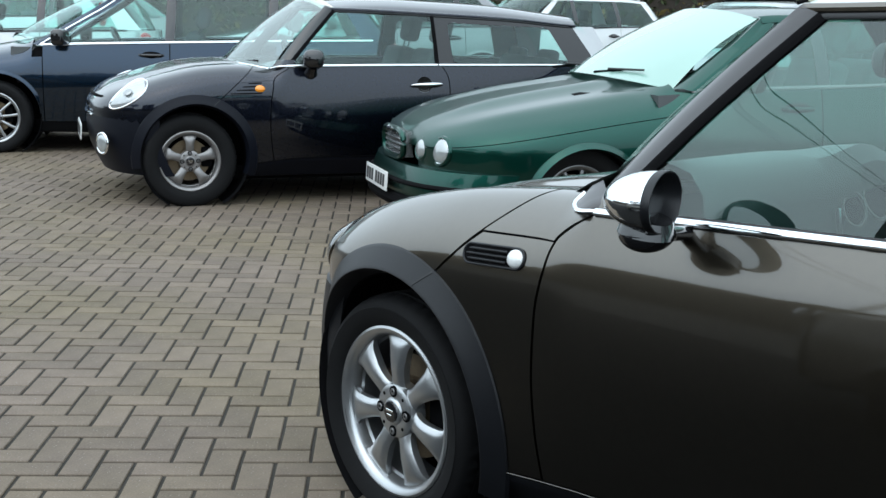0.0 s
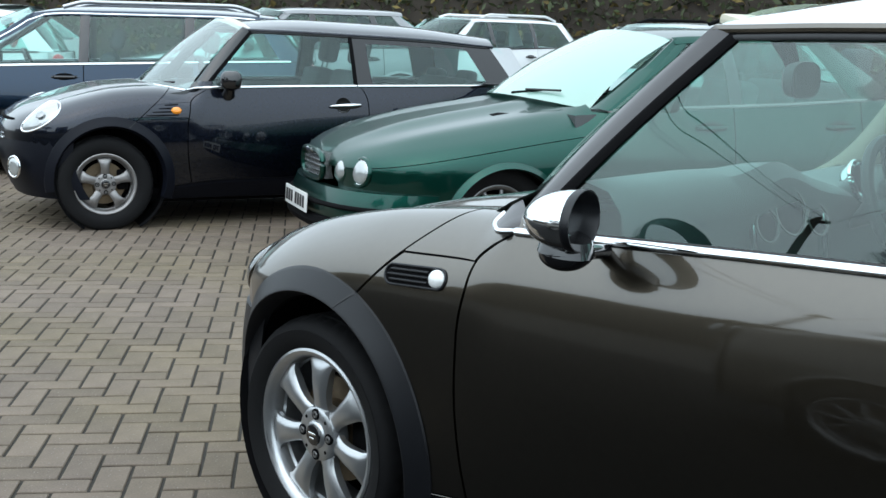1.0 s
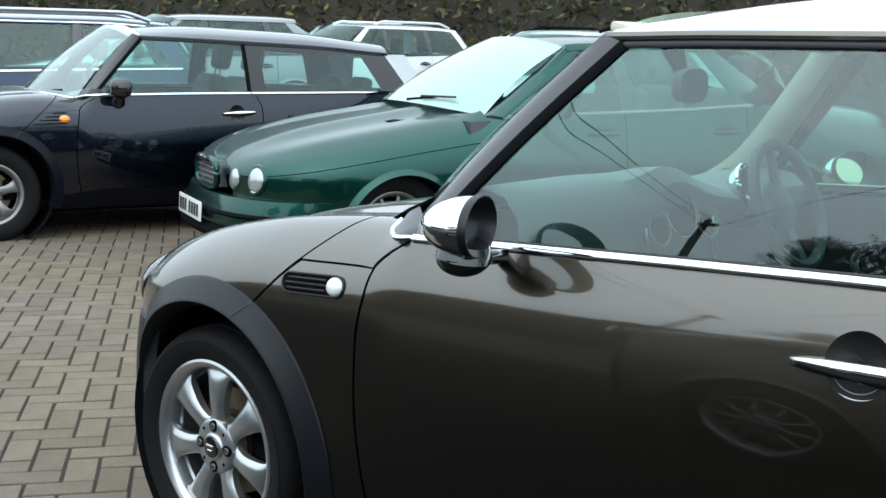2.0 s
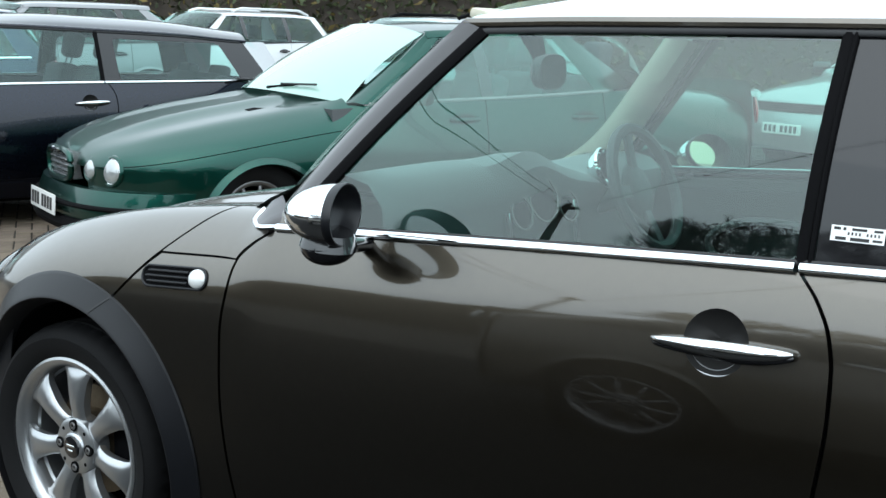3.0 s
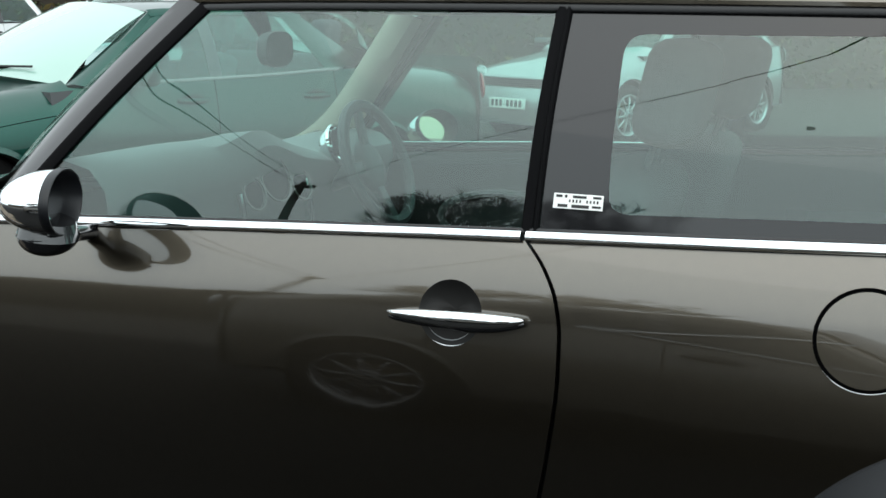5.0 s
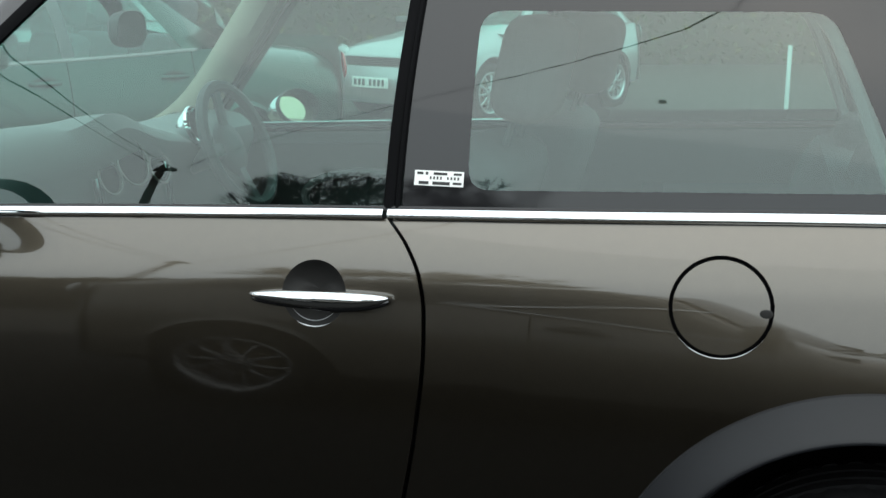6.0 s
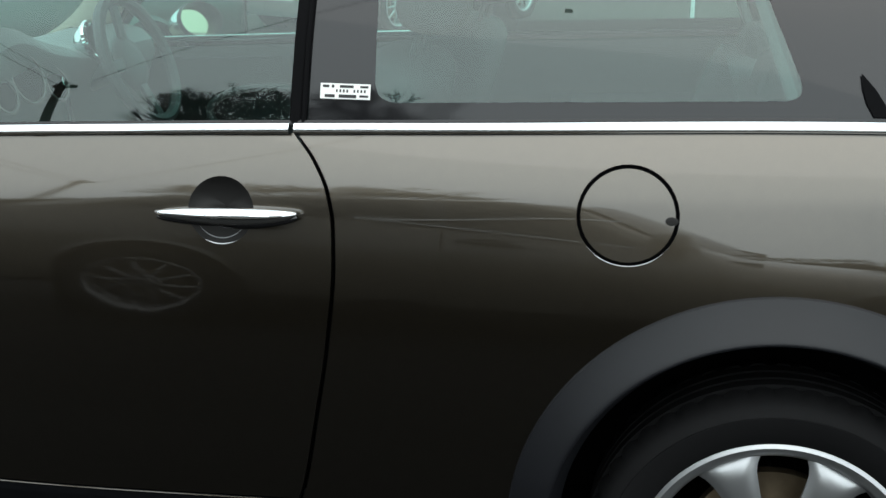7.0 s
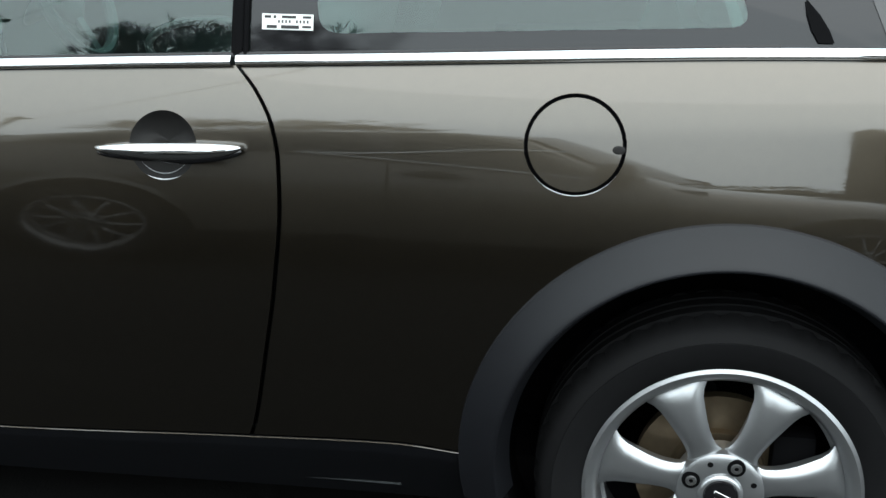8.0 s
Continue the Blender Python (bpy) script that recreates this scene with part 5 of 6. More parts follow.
# ---- the navy estate of the same make ----
navy = thing("small_estate_car", pose(-5.44, 2.21, 0, 0, 0, 69), "dusty navy small estate with amber repeater and silver rear pillars", "car")
NAVY = dict(GREY, lamp_lean=0.95, lens=LAMP_GLASS, ridge=0.4, wscreen=BRIGHT_GLASS, lift=0.045, ext=0.27, axle=2.547, paint=NAVY_PAINT, roof=NAVY_PAINT, roof_label="", bonnet_label="", kit=WHEEL_FIVE, grille="slats", repeater=AMBER, repeater_label="amber side repeater", fuel=False,
            glass=FAR_GLASS, pillar=GLOSS_BLACK, gutter=NAVY_PAINT, rear_pillar=SILVER_PAINT, haunch=0.0, lamp_rim=CHROME, lining=TRIM_DARK, lamp_at=(-0.365, 0.718), lamp_size=(0.086, 0.104), rim_thick=0.007, bumper=NAVY_BUMPER, turn=(0, 20), shoulder=0.0, trim_out=0.001, edge_in=0.060, bow=0.006, fall=(0.036, 0.022), track=0.71, ride=(-0.012, -0.012), arch_mat=NAVY_BUMPER, curl=False, tuck=0.09, chin=(0.0, 0.012), sill_mat=NAVY_BUMPER, lip=DARK_PLASTIC)
ns = build_mini(navy, NAVY)
for side in (-1, 1):
    bm = bmesh.new()
    mp = ns.at(0.80, 0.90, side) + Vector((0, side * 0.10, 0.07))
    box(bm, (0.14, 0.22, 0.125), Matrix.Translation(mp) @ pose(0, 0, 0, 0, 0, 14 * side), 0.062, 5)
    mir = part("door_mirror", bm, GLOSS_BLACK, navy, "black door mirror")
    part("mirror_foot", tube([ns.at(0.80, 0.87, side), mp + Vector((0, -side * 0.03, -0.05))], [0.045, 0.03], 10), GLOSS_BLACK, mir)

# ---- the racing green saloon ----
green = thing("saloon_car", pose(-2.88, 3.20, 0, 0, 0, 67), "racing green saloon with round headlamps and a sky-bright windscreen", "car")
GREEN = dict(nose=-0.80, nd=0.80, tail=3.90, w=0.885, axle=2.71, sill=0.26, arch=0.335, arch_z=0.262, nose_z=0.44, wing_line=[(-0.8, 0.555), (-0.3, 0.64), (0.1, 0.70), (0.6, 0.77)], zw=0.55,
             top=[(-0.80, 0.575), (-0.73, 0.66), (-0.55, 0.735), (-0.2, 0.82), (0.2, 0.885), (0.5, 0.935), (0.9, 1.05), (1.2, 1.3), (2.5, 1.25), (2.9, 1.02), (3.72, 0.92)],
             power=[(-0.92, 2.2), (-0.4, 2.5), (0.3, 2.9), (0.8, 3.4), (4, 3.4)], belt=[(0.3, 0.87), (0.8, 0.895), (1.8, 0.925), (2.7, 0.96), (3.7, 0.93)], blend=(0.45, 0.75), boot=(2.6, 2.95),
             gut=[(0.9, 1.24), (1.3, 1.29), (2.0, 1.30), (2.7, 1.19)], roof_y=[(0.9, 0.58), (1.4, 0.57), (2.0, 0.56), (2.7, 0.54)], screen=(0.36, 0.58, 0.945, 0.895), screen_top=(1.10, 1.18, 1.345, 1.290), screen_w=(0.71, 0.555),
             rear=(2.92, 2.75, 1.02, 0.98), rear_top=(2.35, 2.30, 1.33, 1.28), rear_w=(0.66, 0.54), crown=0.055, doors=[0.52, 1.45, 2.35], glass_x=[0.68, 1.48, 2.35], glass_top=[1.26, 1.52, 2.15],
             paint=GREEN_PAINT, trim=OLD_ALLOY, glass=FAR_GLASS, screen_glass=SKY_TONED_SCREEN, screen_label="opaque windscreen coloured pale mint like the sky it mirrors", kit=WHEEL_DARK, handle_z=0.80, seat_x=1.40, flutes=True, bumper_strip=True, grille=(0.21, 0.475, 0.62), grille_mat=LAMP_BOWL,
             round_grille=True, lamps=[(0.37, 0.545, 0.066, 0.055, -0.02), (0.55, 0.548, 0.076, 0.068, -0.02)], plate_z=0.345, flare=0.034, wheel_in=0.16, mirror_x=0.44, chin=0.05)
build_car(green, GREEN)

# ---- the deep blue estate ----
blue = thing("estate_car", pose(-8.9, 2.3, 0, 0, 0, 60), "deep blue estate car with bright window trim and roof rails", "car")
ESTATE = dict(nose=-0.86, nd=0.75, tail=3.62, w=0.88, axle=2.62, sill=0.27, arch=0.36, nose_z=0.58, wing_line=[(-0.86, 0.66), (-0.3, 0.78), (0.5, 0.84)],
              top=[(-0.86, 0.70), (-0.7, 0.78), (-0.3, 0.87), (0.2, 0.95), (0.5, 1.0), (0.9, 1.15), (1.2, 1.35), (3.2, 1.35), (3.62, 1.1)], power=[(-0.9, 2.3), (0.3, 3.2), (0.8, 3.6), (4, 3.6)],
              belt=[(0.3, 0.925), (0.8, 0.945), (1.8, 0.975), (2.7, 1.0), (3.6, 1.02)], blend=(0.35, 0.65), gut=[(0.9, 1.36), (1.4, 1.41), (2.6, 1.41), (3.4, 1.36)], roof_y=[(0.9, 0.60), (1.4, 0.60), (2.6, 0.59), (3.4, 0.56)],
              screen=(0.25, 0.55, 1.0, 0.945), screen_top=(1.10, 1.2, 1.46, 1.405), screen_w=(0.75, 0.59), rear=(3.55, 3.45, 1.02, 1.02), rear_top=(3.25, 3.15, 1.44, 1.39), rear_w=(0.70, 0.58), crown=0.06, doors=[0.50, 1.50, 2.40],
              glass_x=[0.62, 1.52, 2.40, 3.25], glass_top=[1.26, 1.54, 2.42, 3.05], paint=BLUE_PAINT, trim=CHROME, bright_frame=True, glass=FAR_GLASS, screen_glass=FAR_GLASS, kit=WHEEL_THIN, handle_z=0.86, seat_x=1.38, rails=ALLOY,
              mirror=GLOSS_BLACK, grille=(0.45, 0.58, 0.68), lamps=[(0.62, 0.70, 0.14, 0.075, -0.03)], handle=GLOSS_BLACK)
build_car(blue, dict(ESTATE, screen=(0.05, 0.33, 0.985, 0.925), screen_top=(1.00, 1.08, 1.46, 1.405), glass_x=[0.40, 1.50, 2.40, 3.25], glass_top=[1.14, 1.52, 2.42, 3.05], doors=[0.42, 1.50, 2.40], blend=(0.20, 0.45),
                     top=[(-0.86, 0.70), (-0.7, 0.78), (-0.3, 0.87), (0.0, 0.93), (0.3, 0.99), (0.7, 1.15), (1.0, 1.35), (3.2, 1.35), (3.62, 1.1)]))

HATCH = dict(ESTATE, tail=3.45, rails=None, bright_frame=False, trim=SEAL, rear=(3.38, 3.28, 1.0, 1.0), rear_top=(2.85, 2.75, 1.42, 1.37), glass_x=[0.62, 1.52, 2.40, 2.95], glass_top=[1.26, 1.54, 2.32, 2.62])

white = thing("white_estate", pose(-11.71, 10.33, 0.12, 0, 0, 84), "white estate car with roof rails parked before the hedge", "car")
build_car(white, dict(ESTATE, paint=WHITE_PAINT, trim=SEAL, bright_frame=False, rails=WHITE_PAINT))
gsal = thing("grey_hatchback", pose(-10.6, 6.0, 0.12, 0, 0, 72), "mid grey hatchback parked in the back row", "car")
build_car(gsal, dict(HATCH, paint=MID_GREY_PAINT))
pale = thing("pale_estate", pose(-5.63, 7.47, 0, 0, 0, 80), "pale silver hatchback with black roof rails", "car")
build_car(pale, dict(HATCH, paint=SILVER_PAINT, rails=DARK_PLASTIC))
silver = thing("silver_hatchback", pose(-1.40, 11.0, 0, 0, 0, 67), "silver hatchback with clear headlamps", "car")
build_car(silver, dict(HATCH, paint=SILVER_PAINT, tail_lens=LAMP_GLASS))
far_white = thing("white_hatchback", pose(-17.0, 4.6, 0.12, 0, 0, 26), "white hatchback with upright red tail lamps", "car")
build_car(far_white, dict(HATCH, paint=WHITE_PAINT, tail_lamp=(0.07, 0.17, 0.14)))
black = thing("dark_hatchback", pose(3.12, -2.93, 0, 0, 0, 180), "dark brown-grey hatchback with bright window trim and dull alloy wheels", "car")
bs = build_car(black, dict(HATCH, tail_lens=DARK_LENS, kit=WHEEL_DULL, glass=PRIVACY_GLASS, screen_glass=PRIVACY_GLASS, paint=BLACK_PAINT, bright_frame=False, trim=SEAL, screen=(0.45, 0.76, 0.94, 0.905), screen_top=(1.36, 1.46, 1.45, 1.395), doors=[0.70, 1.60, 2.40], glass_x=[0.84, 1.62, 2.40, 2.95], glass_top=[1.52, 1.70, 2.32, 2.62],
                      belt=[(0.3, 0.87), (0.8, 0.90), (1.8, 0.955), (2.7, 1.0), (3.6, 1.02)], top=[(-0.86, 0.67), (-0.7, 0.74), (-0.3, 0.82), (0.2, 0.89), (0.6, 0.94), (1.1, 1.12), (1.45, 1.34), (3.2, 1.35), (3.62, 1.1)], wing_line=[(-0.86, 0.64), (-0.3, 0.73), (0.5, 0.80)], blend=(0.55, 0.85)))

for side in (-1, 1):
    low = [bs.window(x, 0.015, side, 0.010) for x in np.linspace(1.90, 0.86, 14)]
    high = [bs.window(x, 0.015 + 0.42 * step(1.95, 0.95, x), side, 0.014) for x in np.linspace(1.90, 1.02, 14)]
    for line in (low, high):
        part("window_trim", tube(line, 0.0055, 6), CHROME, black, "bright window trim")

side_white = thing("white_estate", pose(-12.3, 1.5, 0, 0, 0, 60), "white estate car with teal-tinted windows beside the blue estate", "car")
build_car(side_white, dict(ESTATE, paint=WHITE_PAINT, trim=SEAL, bright_frame=False, rails=None))

# ---- ground ----
bm = bmesh.new()
n = 40
rows = []
for i in range(n + 1):
    rows.append([Vector((-400 + 800 * i / n, -400 + 800 * j / n, -0.0055)) for j in range(n + 1)])
GROUND = material("joint_sand_and_tarmac", (0.034, 0.031, 0.026), 0.9, 0, 0, 0.3, 30, 0.3, 0.3, 0.2)
part_ground = part("ground", grid(rows), GROUND, None)
tagged(part_ground, "dark grey ground of the car park reaching into the distance", "ground", kind="structure")

# near-black ground added out of view, so the lower door reflects dark
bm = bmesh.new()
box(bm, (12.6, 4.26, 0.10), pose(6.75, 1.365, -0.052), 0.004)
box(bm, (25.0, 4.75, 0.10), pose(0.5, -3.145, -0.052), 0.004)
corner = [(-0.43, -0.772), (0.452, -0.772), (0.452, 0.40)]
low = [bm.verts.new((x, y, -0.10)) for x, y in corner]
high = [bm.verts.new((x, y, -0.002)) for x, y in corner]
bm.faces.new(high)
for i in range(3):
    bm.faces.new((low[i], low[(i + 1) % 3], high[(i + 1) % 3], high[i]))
DARK_GROUND = material("dark_tarmac", (0.010, 0.0098, 0.0095), 0.9, 0, 0, 0.35, 220, 0.5, 0.25, 0.08)
strip = part("tarmac_strip", bm, DARK_GROUND, None)
tagged(strip, "unseen near-black ground added beside the paving to darken the door's reflections", "tarmac", kind="structure")

# ---- block paving in herringbone ----
PAVER = material("concrete_paver", (0.136, 0.106, 0.082), 0.78, 0, 0, 0.38, 160, 0.45, 0.25, 0.35, random_tint=0.15)
PAVER_REST = material("concrete_paver_field", (0.136, 0.106, 0.082), 0.78, 0, 0, 0.38, 160, 0.45, 0.25, 0.35, island=0.15)
for m in (PAVER, PAVER_REST):
    nt = m.node_tree
    src = nt.nodes["Principled BSDF"].inputs["Base Color"].links[0].from_socket
    co = nt.nodes.new("ShaderNodeTexCoord")
    chip = nt.nodes.new("ShaderNodeTexVoronoi")
    chip.inputs["Scale"].default_value = 95
    nt.links.new(co.outputs["Object"], chip.inputs["Vector"])
    edge = nt.nodes.new("ShaderNodeMapRange")
    edge.inputs["From Min"].default_value = 0.16
    edge.inputs["From Max"].default_value = 0.10
    nt.links.new(chip.outputs["Distance"], edge.inputs["Value"])
    some = nt.nodes.new("ShaderNodeMath")
    some.operation = "GREATER_THAN"
    some.inputs[1].default_value = 0.62
    sep = nt.nodes.new("ShaderNodeSeparateColor")
    nt.links.new(chip.outputs["Color"], sep.inputs[0])
    nt.links.new(sep.outputs[0], some.inputs[0])
    both = nt.nodes.new("ShaderNodeMath")
    both.operation = "MULTIPLY"
    nt.links.new(edge.outputs[0], both.inputs[0])
    nt.links.new(some.outputs[0], both.inputs[1])
    mixc = nt.nodes.new("ShaderNodeMix")
    mixc.data_type = "RGBA"
    nt.links.new(both.outputs[0], mixc.inputs[0])
    nt.links.new(src, mixc.inputs[6])
    mixc.inputs[7].default_value = (0.28, 0.27, 0.26, 1)
    # broad patches of moss and dust over many blocks
    spot = nt.nodes.new("ShaderNodeNewGeometry")
    patchy = nt.nodes.new("ShaderNodeTexNoise")
    patchy.inputs["Scale"].default_value = 0.9
    patchy.inputs["Detail"].default_value = 5
    nt.links.new(spot.outputs["Position"], patchy.inputs["Vector"])
    span = nt.nodes.new("ShaderNodeMapRange")
    span.inputs["From Min"].default_value = 0.40
    span.inputs["From Max"].default_value = 0.66
    nt.links.new(patchy.outputs[0], span.inputs["Value"])
    moss = nt.nodes.new("ShaderNodeMix")
    moss.data_type = "RGBA"
    moss.blend_type = "MULTIPLY"
    moss.inputs[7].default_value = (0.97, 0.98, 0.82, 1)
    nt.links.new(span.outputs[0], moss.inputs[0])
    nt.links.new(mixc.outputs[2], moss.inputs[6])
    nt.links.new(moss.outputs[2], nt.nodes["Principled BSDF"].inputs["Base Color"])
ANG = radians(53.3)
AX, BX = Vector((math.cos(ANG), math.sin(ANG), 0)), Vector((-math.sin(ANG), math.cos(ANG), 0))
ORIGIN = Vector((-0.799, -0.059, 0))


def paver_points(length=0.1985, width=0.0985, c=0.0028, h=0.05):
    a, b = length / 2 - 0.0044, width / 2 - 0.0044
    vs = []
    for z, k in ((-h, 0), (-c, 0), (0, c)):
        vs += [(-a + k, -b + k, z), (a - k, -b + k, z), (a - k, b - k, z), (-a + k, b - k, z)]
    fs = [(8, 9, 10, 11)]
    for r in (0, 4):
        for i in range(4):
            j = (i + 1) % 4
            fs.append((r + i, r + j, r + 4 + j, r + 4 + i))
    return vs, fs


pv, pf = paver_points()
paver_me = bpy.data.meshes.new("paver")
paver_me.from_pydata(pv, [], pf)
paver_me.materials.append(PAVER)
paving = thing("paving", pose(0, 0, 0), "grey-brown concrete block paving in herringbone bond", "paving", kind="structure")
rng = random.Random(5)
spots = []
for i in range(-130, 131):
    for k in range(-32, 33):
        # brick along AX: lattice vectors (1,-1) and (0,4) in brick widths
        for turn in (0, 1):
            if turn == 0:
                u, v = i + 1.0, -i + 4 * k - 0.5
            else:
                u, v = i + 2.5, -i + 4 * k
            p = ORIGIN + AX * (u * 0.1) + BX * (v * 0.1)
            if -10.5 < p.x < 0.35 and -0.76 < p.y < 6.2 and p.y > 1.33 * p.x - 0.05:
                spots.append((p, turn))
near = sorted(spots, key=lambda s: (s[0].x + 0.9) ** 2 * 0.5 + (s[0].y - 0.25) ** 2)
verts, faces = [], []
for idx, (p, turn) in enumerate(near):
    m = Matrix.Translation(p + Vector((0, 0, rng.uniform(-0.0012, 0.0010)))) @ Euler((rng.gauss(0, 0.006), rng.gauss(0, 0.004), ANG + turn * math.pi / 2 + rng.gauss(0, 0.006))).to_matrix().to_4x4()
    if idx < 300:
        linked("paver", paver_me, None, paving, m=m)
    else:
        s = len(verts)
        verts += [tuple(m @ Vector(q)) for q in pv]
        faces += [tuple(s + q for q in f) for f in pf]
me = bpy.data.meshes.new("paver_field")
me.from_pydata(verts, [], faces)
me.materials.append(PAVER_REST)
field = linked("paver_field", me, None, paving)
field["kind"] = "stuff"

# ---- hedge and distance ----
LEAF = material("hedge_leaf", (0.040, 0.052, 0.020), 0.55, 0, 0, 0.2, 40, 0, 0.2, 0.4, island=0.55)
DRY_LEAF = material("dry_leaf", (0.11, 0.082, 0.024), 0.7, 0, 0, 0.2, 40, 0, 0.2, 0.3, island=0.45)
TWIG = material("bare_twig", (0.055, 0.045, 0.036), 0.85, 0, 0, 0.3, 60, 0.3, 0.2, 0.3)


def leaves(name, n, where, size, mat, parent, seed):
    r = random.Random(seed)
    vs, fs = [], []
    for _ in range(n):
        p = Vector(where(r))
        a = Vector((r.gauss(0, 1), r.gauss(0, 1), r.gauss(0, 1))).normalized()
        b = a.cross(Vector((r.gauss(0, 1), r.gauss(0, 1), r.gauss(0, 1)))).normalized()
        s = size * r.uniform(0.5, 1.4)
        k = len(vs)
        vs += [tuple(p - a * s), tuple(p + b * s * 0.42), tuple(p + a * s), tuple(p - b * s * 0.42)]
        fs.append((k, k + 1, k + 2, k + 3))
    me = bpy.data.meshes.new(name)
    me.from_pydata(vs, [], fs)
    return linked(name, me, mat, parent)


def hedge(p0, p1, height, depth, n, seed, label, wild=0.15, leaf=0.055):
    p0, p1 = Vector((*p0, 0)), Vector((*p1, 0))
    d = p1 - p0
    s = Vector((-d.y, d.x, 0)).normalized()
    root = thing("hedge", Matrix.Translation((p0 + p1) / 2), label, "hedge")
    c = (p0 + p1) / 2

    def crest(f):
        return noise.noise(Vector((f * 12, seed, 0))) + 0.5 * noise.noise(Vector((f * 41, seed, 4))) if wild > 0.2 else noise.noise(Vector((f * 12, seed, 0)))
    rows = []
    for i in range(81):
        f = i / 80
        q = p0 + d * f - c
        h = height - 0.25 + wild * crest(f)
        rows.append([q - s * depth * 0.32 + Vector((0, 0, 0)), q - s * depth * 0.34 + Vector((0, 0, h * 0.6)), q - s * depth * 0.2 + Vector((0, 0, h)), q + s * depth * 0.2 + Vector((0, 0, h)), q + s * depth * 0.34])
    part("hedge_core", grid(rows), TWIG, root)

    def where(r):
        f = r.random()
        tall = height + (wild * crest(f) if wild > 0.2 else 0)
        z = tall * (1 - r.random() ** 1.3)
        lump = 0.18 * noise.noise(Vector((f * d.length * 1.3, z * 1.3, seed)))
        face = r.choice((-1, -1, 0, 1))
        o = face * (depth / 2 - 0.12) + lump + r.gauss(0, 0.07) if face else r.uniform(-depth / 2, depth / 2)
        zz = z if face else tall + lump + r.gauss(0, 0.06)
        return p0 + d * f + s * o - c + Vector((0, 0, zz))
    for k, (mat, share) in enumerate(((LEAF, 0.78), (DRY_LEAF, 0.22))):
        leaves("hedge_leaves", int(n * share), where, leaf, mat, root, seed * 10 + k)
    return root


hedge((-36.5, 4.9), (11.0, 30.0), 4.0, 1.4, 62000, 3, "tall clipped hedge with brown and yellow leaves behind the cars", 0.15, 0.085)


def bare_tree(x, y, height, seed, spread=0.5):
    """A winter tree: trunk, limbs and many fine twigs."""
    r = random.Random(seed)
    root = thing("bare_tree", pose(x, y, 0), "leafless winter tree with fine dark twigs", "tree", "trees beyond the car park")
    trunk, twigs = bmesh.new(), bmesh.new()

    def grow(p, d, length, rad, depth):
        q = p + d * length
        mid = p.lerp(q, 0.5) + Vector((r.gauss(0, 1), r.gauss(0, 1), 0)) * length * 0.05
        tube([p, mid, q], [max(rad, 0.009), max(rad * 0.85, 0.008), max(rad * 0.68, 0.006)], 6 if depth > 5 else 3, trunk if depth > 5 else twigs)
        if depth == 0:
            return
        for _ in range(r.choice((3, 3, 4)) if depth < 6 else 5):
            nd = (d + Vector((r.gauss(0, 1), r.gauss(0, 1), r.gauss(0.28, 0.6))) * (spread if depth < 6 else 0.62)).normalized()
            grow(p.lerp(q, r.uniform(0.6, 1.0) if depth < 6 else r.uniform(0.70, 1.0)), nd, length * (r.uniform(0.62, 0.80) if depth < 6 else 0.30), rad * 0.60, depth - 1)
    grow(Vector((0, 0, -0.1)), Vector((0, 0, 1)), height * 0.52, height * 0.0022, 6)
    part("trunk", trunk, TWIG, root, recalc=False)
    part("twigs", twigs, TWIG, root, recalc=False)


hedge((-40, -20), (-1, -26), 4.4, 3.0, 16000, 7, "dark tree belt on the far side of the car park", 0.7, 0.09)
hedge((-2, -34), (40, -30), 2.6, 3.0, 12000, 9, "low dark hedge on the far side of the car park", 0.5, 0.09)
# leafy block added for the dark building edge mirrored in the rear quarter
hedge((8.2, -27.5), (19.0, -26.5), 9.0, 4.0, 11000, 13, "tall leafy block standing in for a dark building beyond the car park", 1.3, 0.12)
bare_tree(-3.7, -14.0, 7.6, 4, 0.55)
bare_tree(-2.8, -14.5, 8.2, 17, 0.55)
bare_tree(-1.7, -14.2, 7.2, 23, 0.55)

# raised bay under the back row
bm = bmesh.new()
box(bm, (14.0, 14.0, 0.30), pose(-13.6, 11.6, -0.03), 0.02)
bay = part("raised_bay", bm, GROUND, None)
tagged(bay, "slightly raised tarmac bay under the back row", "pavement", kind="structure")

# telegraph pole with its wires
WOOD = material("weathered_pole_wood", (0.075, 0.060, 0.045), 0.85, 0, 0, 0.3, 20, 0.3, 0.3)
pole = thing("telegraph_pole", pose(-6.98, -14.0, 0), "weathered telegraph pole with a short crossarm", "pole")
part("pole", tube([(0, 0, -0.2), (0, 0, 4), (0, 0, 6.75)], [0.11, 0.09, 0.075], 12, up=(1, 0, 0)), WOOD, pole)
bm = bmesh.new()
box(bm, (0.42, 0.12, 0.14), pose(0.06, 0, 6.5), 0.02)
part("crossarm", bm, WOOD, pole)
for name, a, b in (("wire", (0.4, 0, 6.6), (16.9, 21.7, 7.4)), ("wire", (-0.1, 0, 6.6), (3.3, 18.0, 8.0)), ("wire", (0.2, 0, 6.6), (3.7, 18.0, 7.8))):
    a, b = Vector(a), Vector(b)
    part(name, tube([a.lerp(b, t) - Vector((0, 0, 0.9 * t * (1 - t))) for t in np.linspace(0, 1, 48)], 0.009, 6), INK, pole)

# white stake at the edge of the paving
stake = thing("marker_stake", pose(2.4, 8.3, 0), "thin white marker stake standing on the ground", "stake")
bm = bmesh.new()
box(bm, (0.035, 0.035, 0.97), pose(0, 0, 0.46), 0.006)
part("stake", bm, WHITE_PAINT, stake)

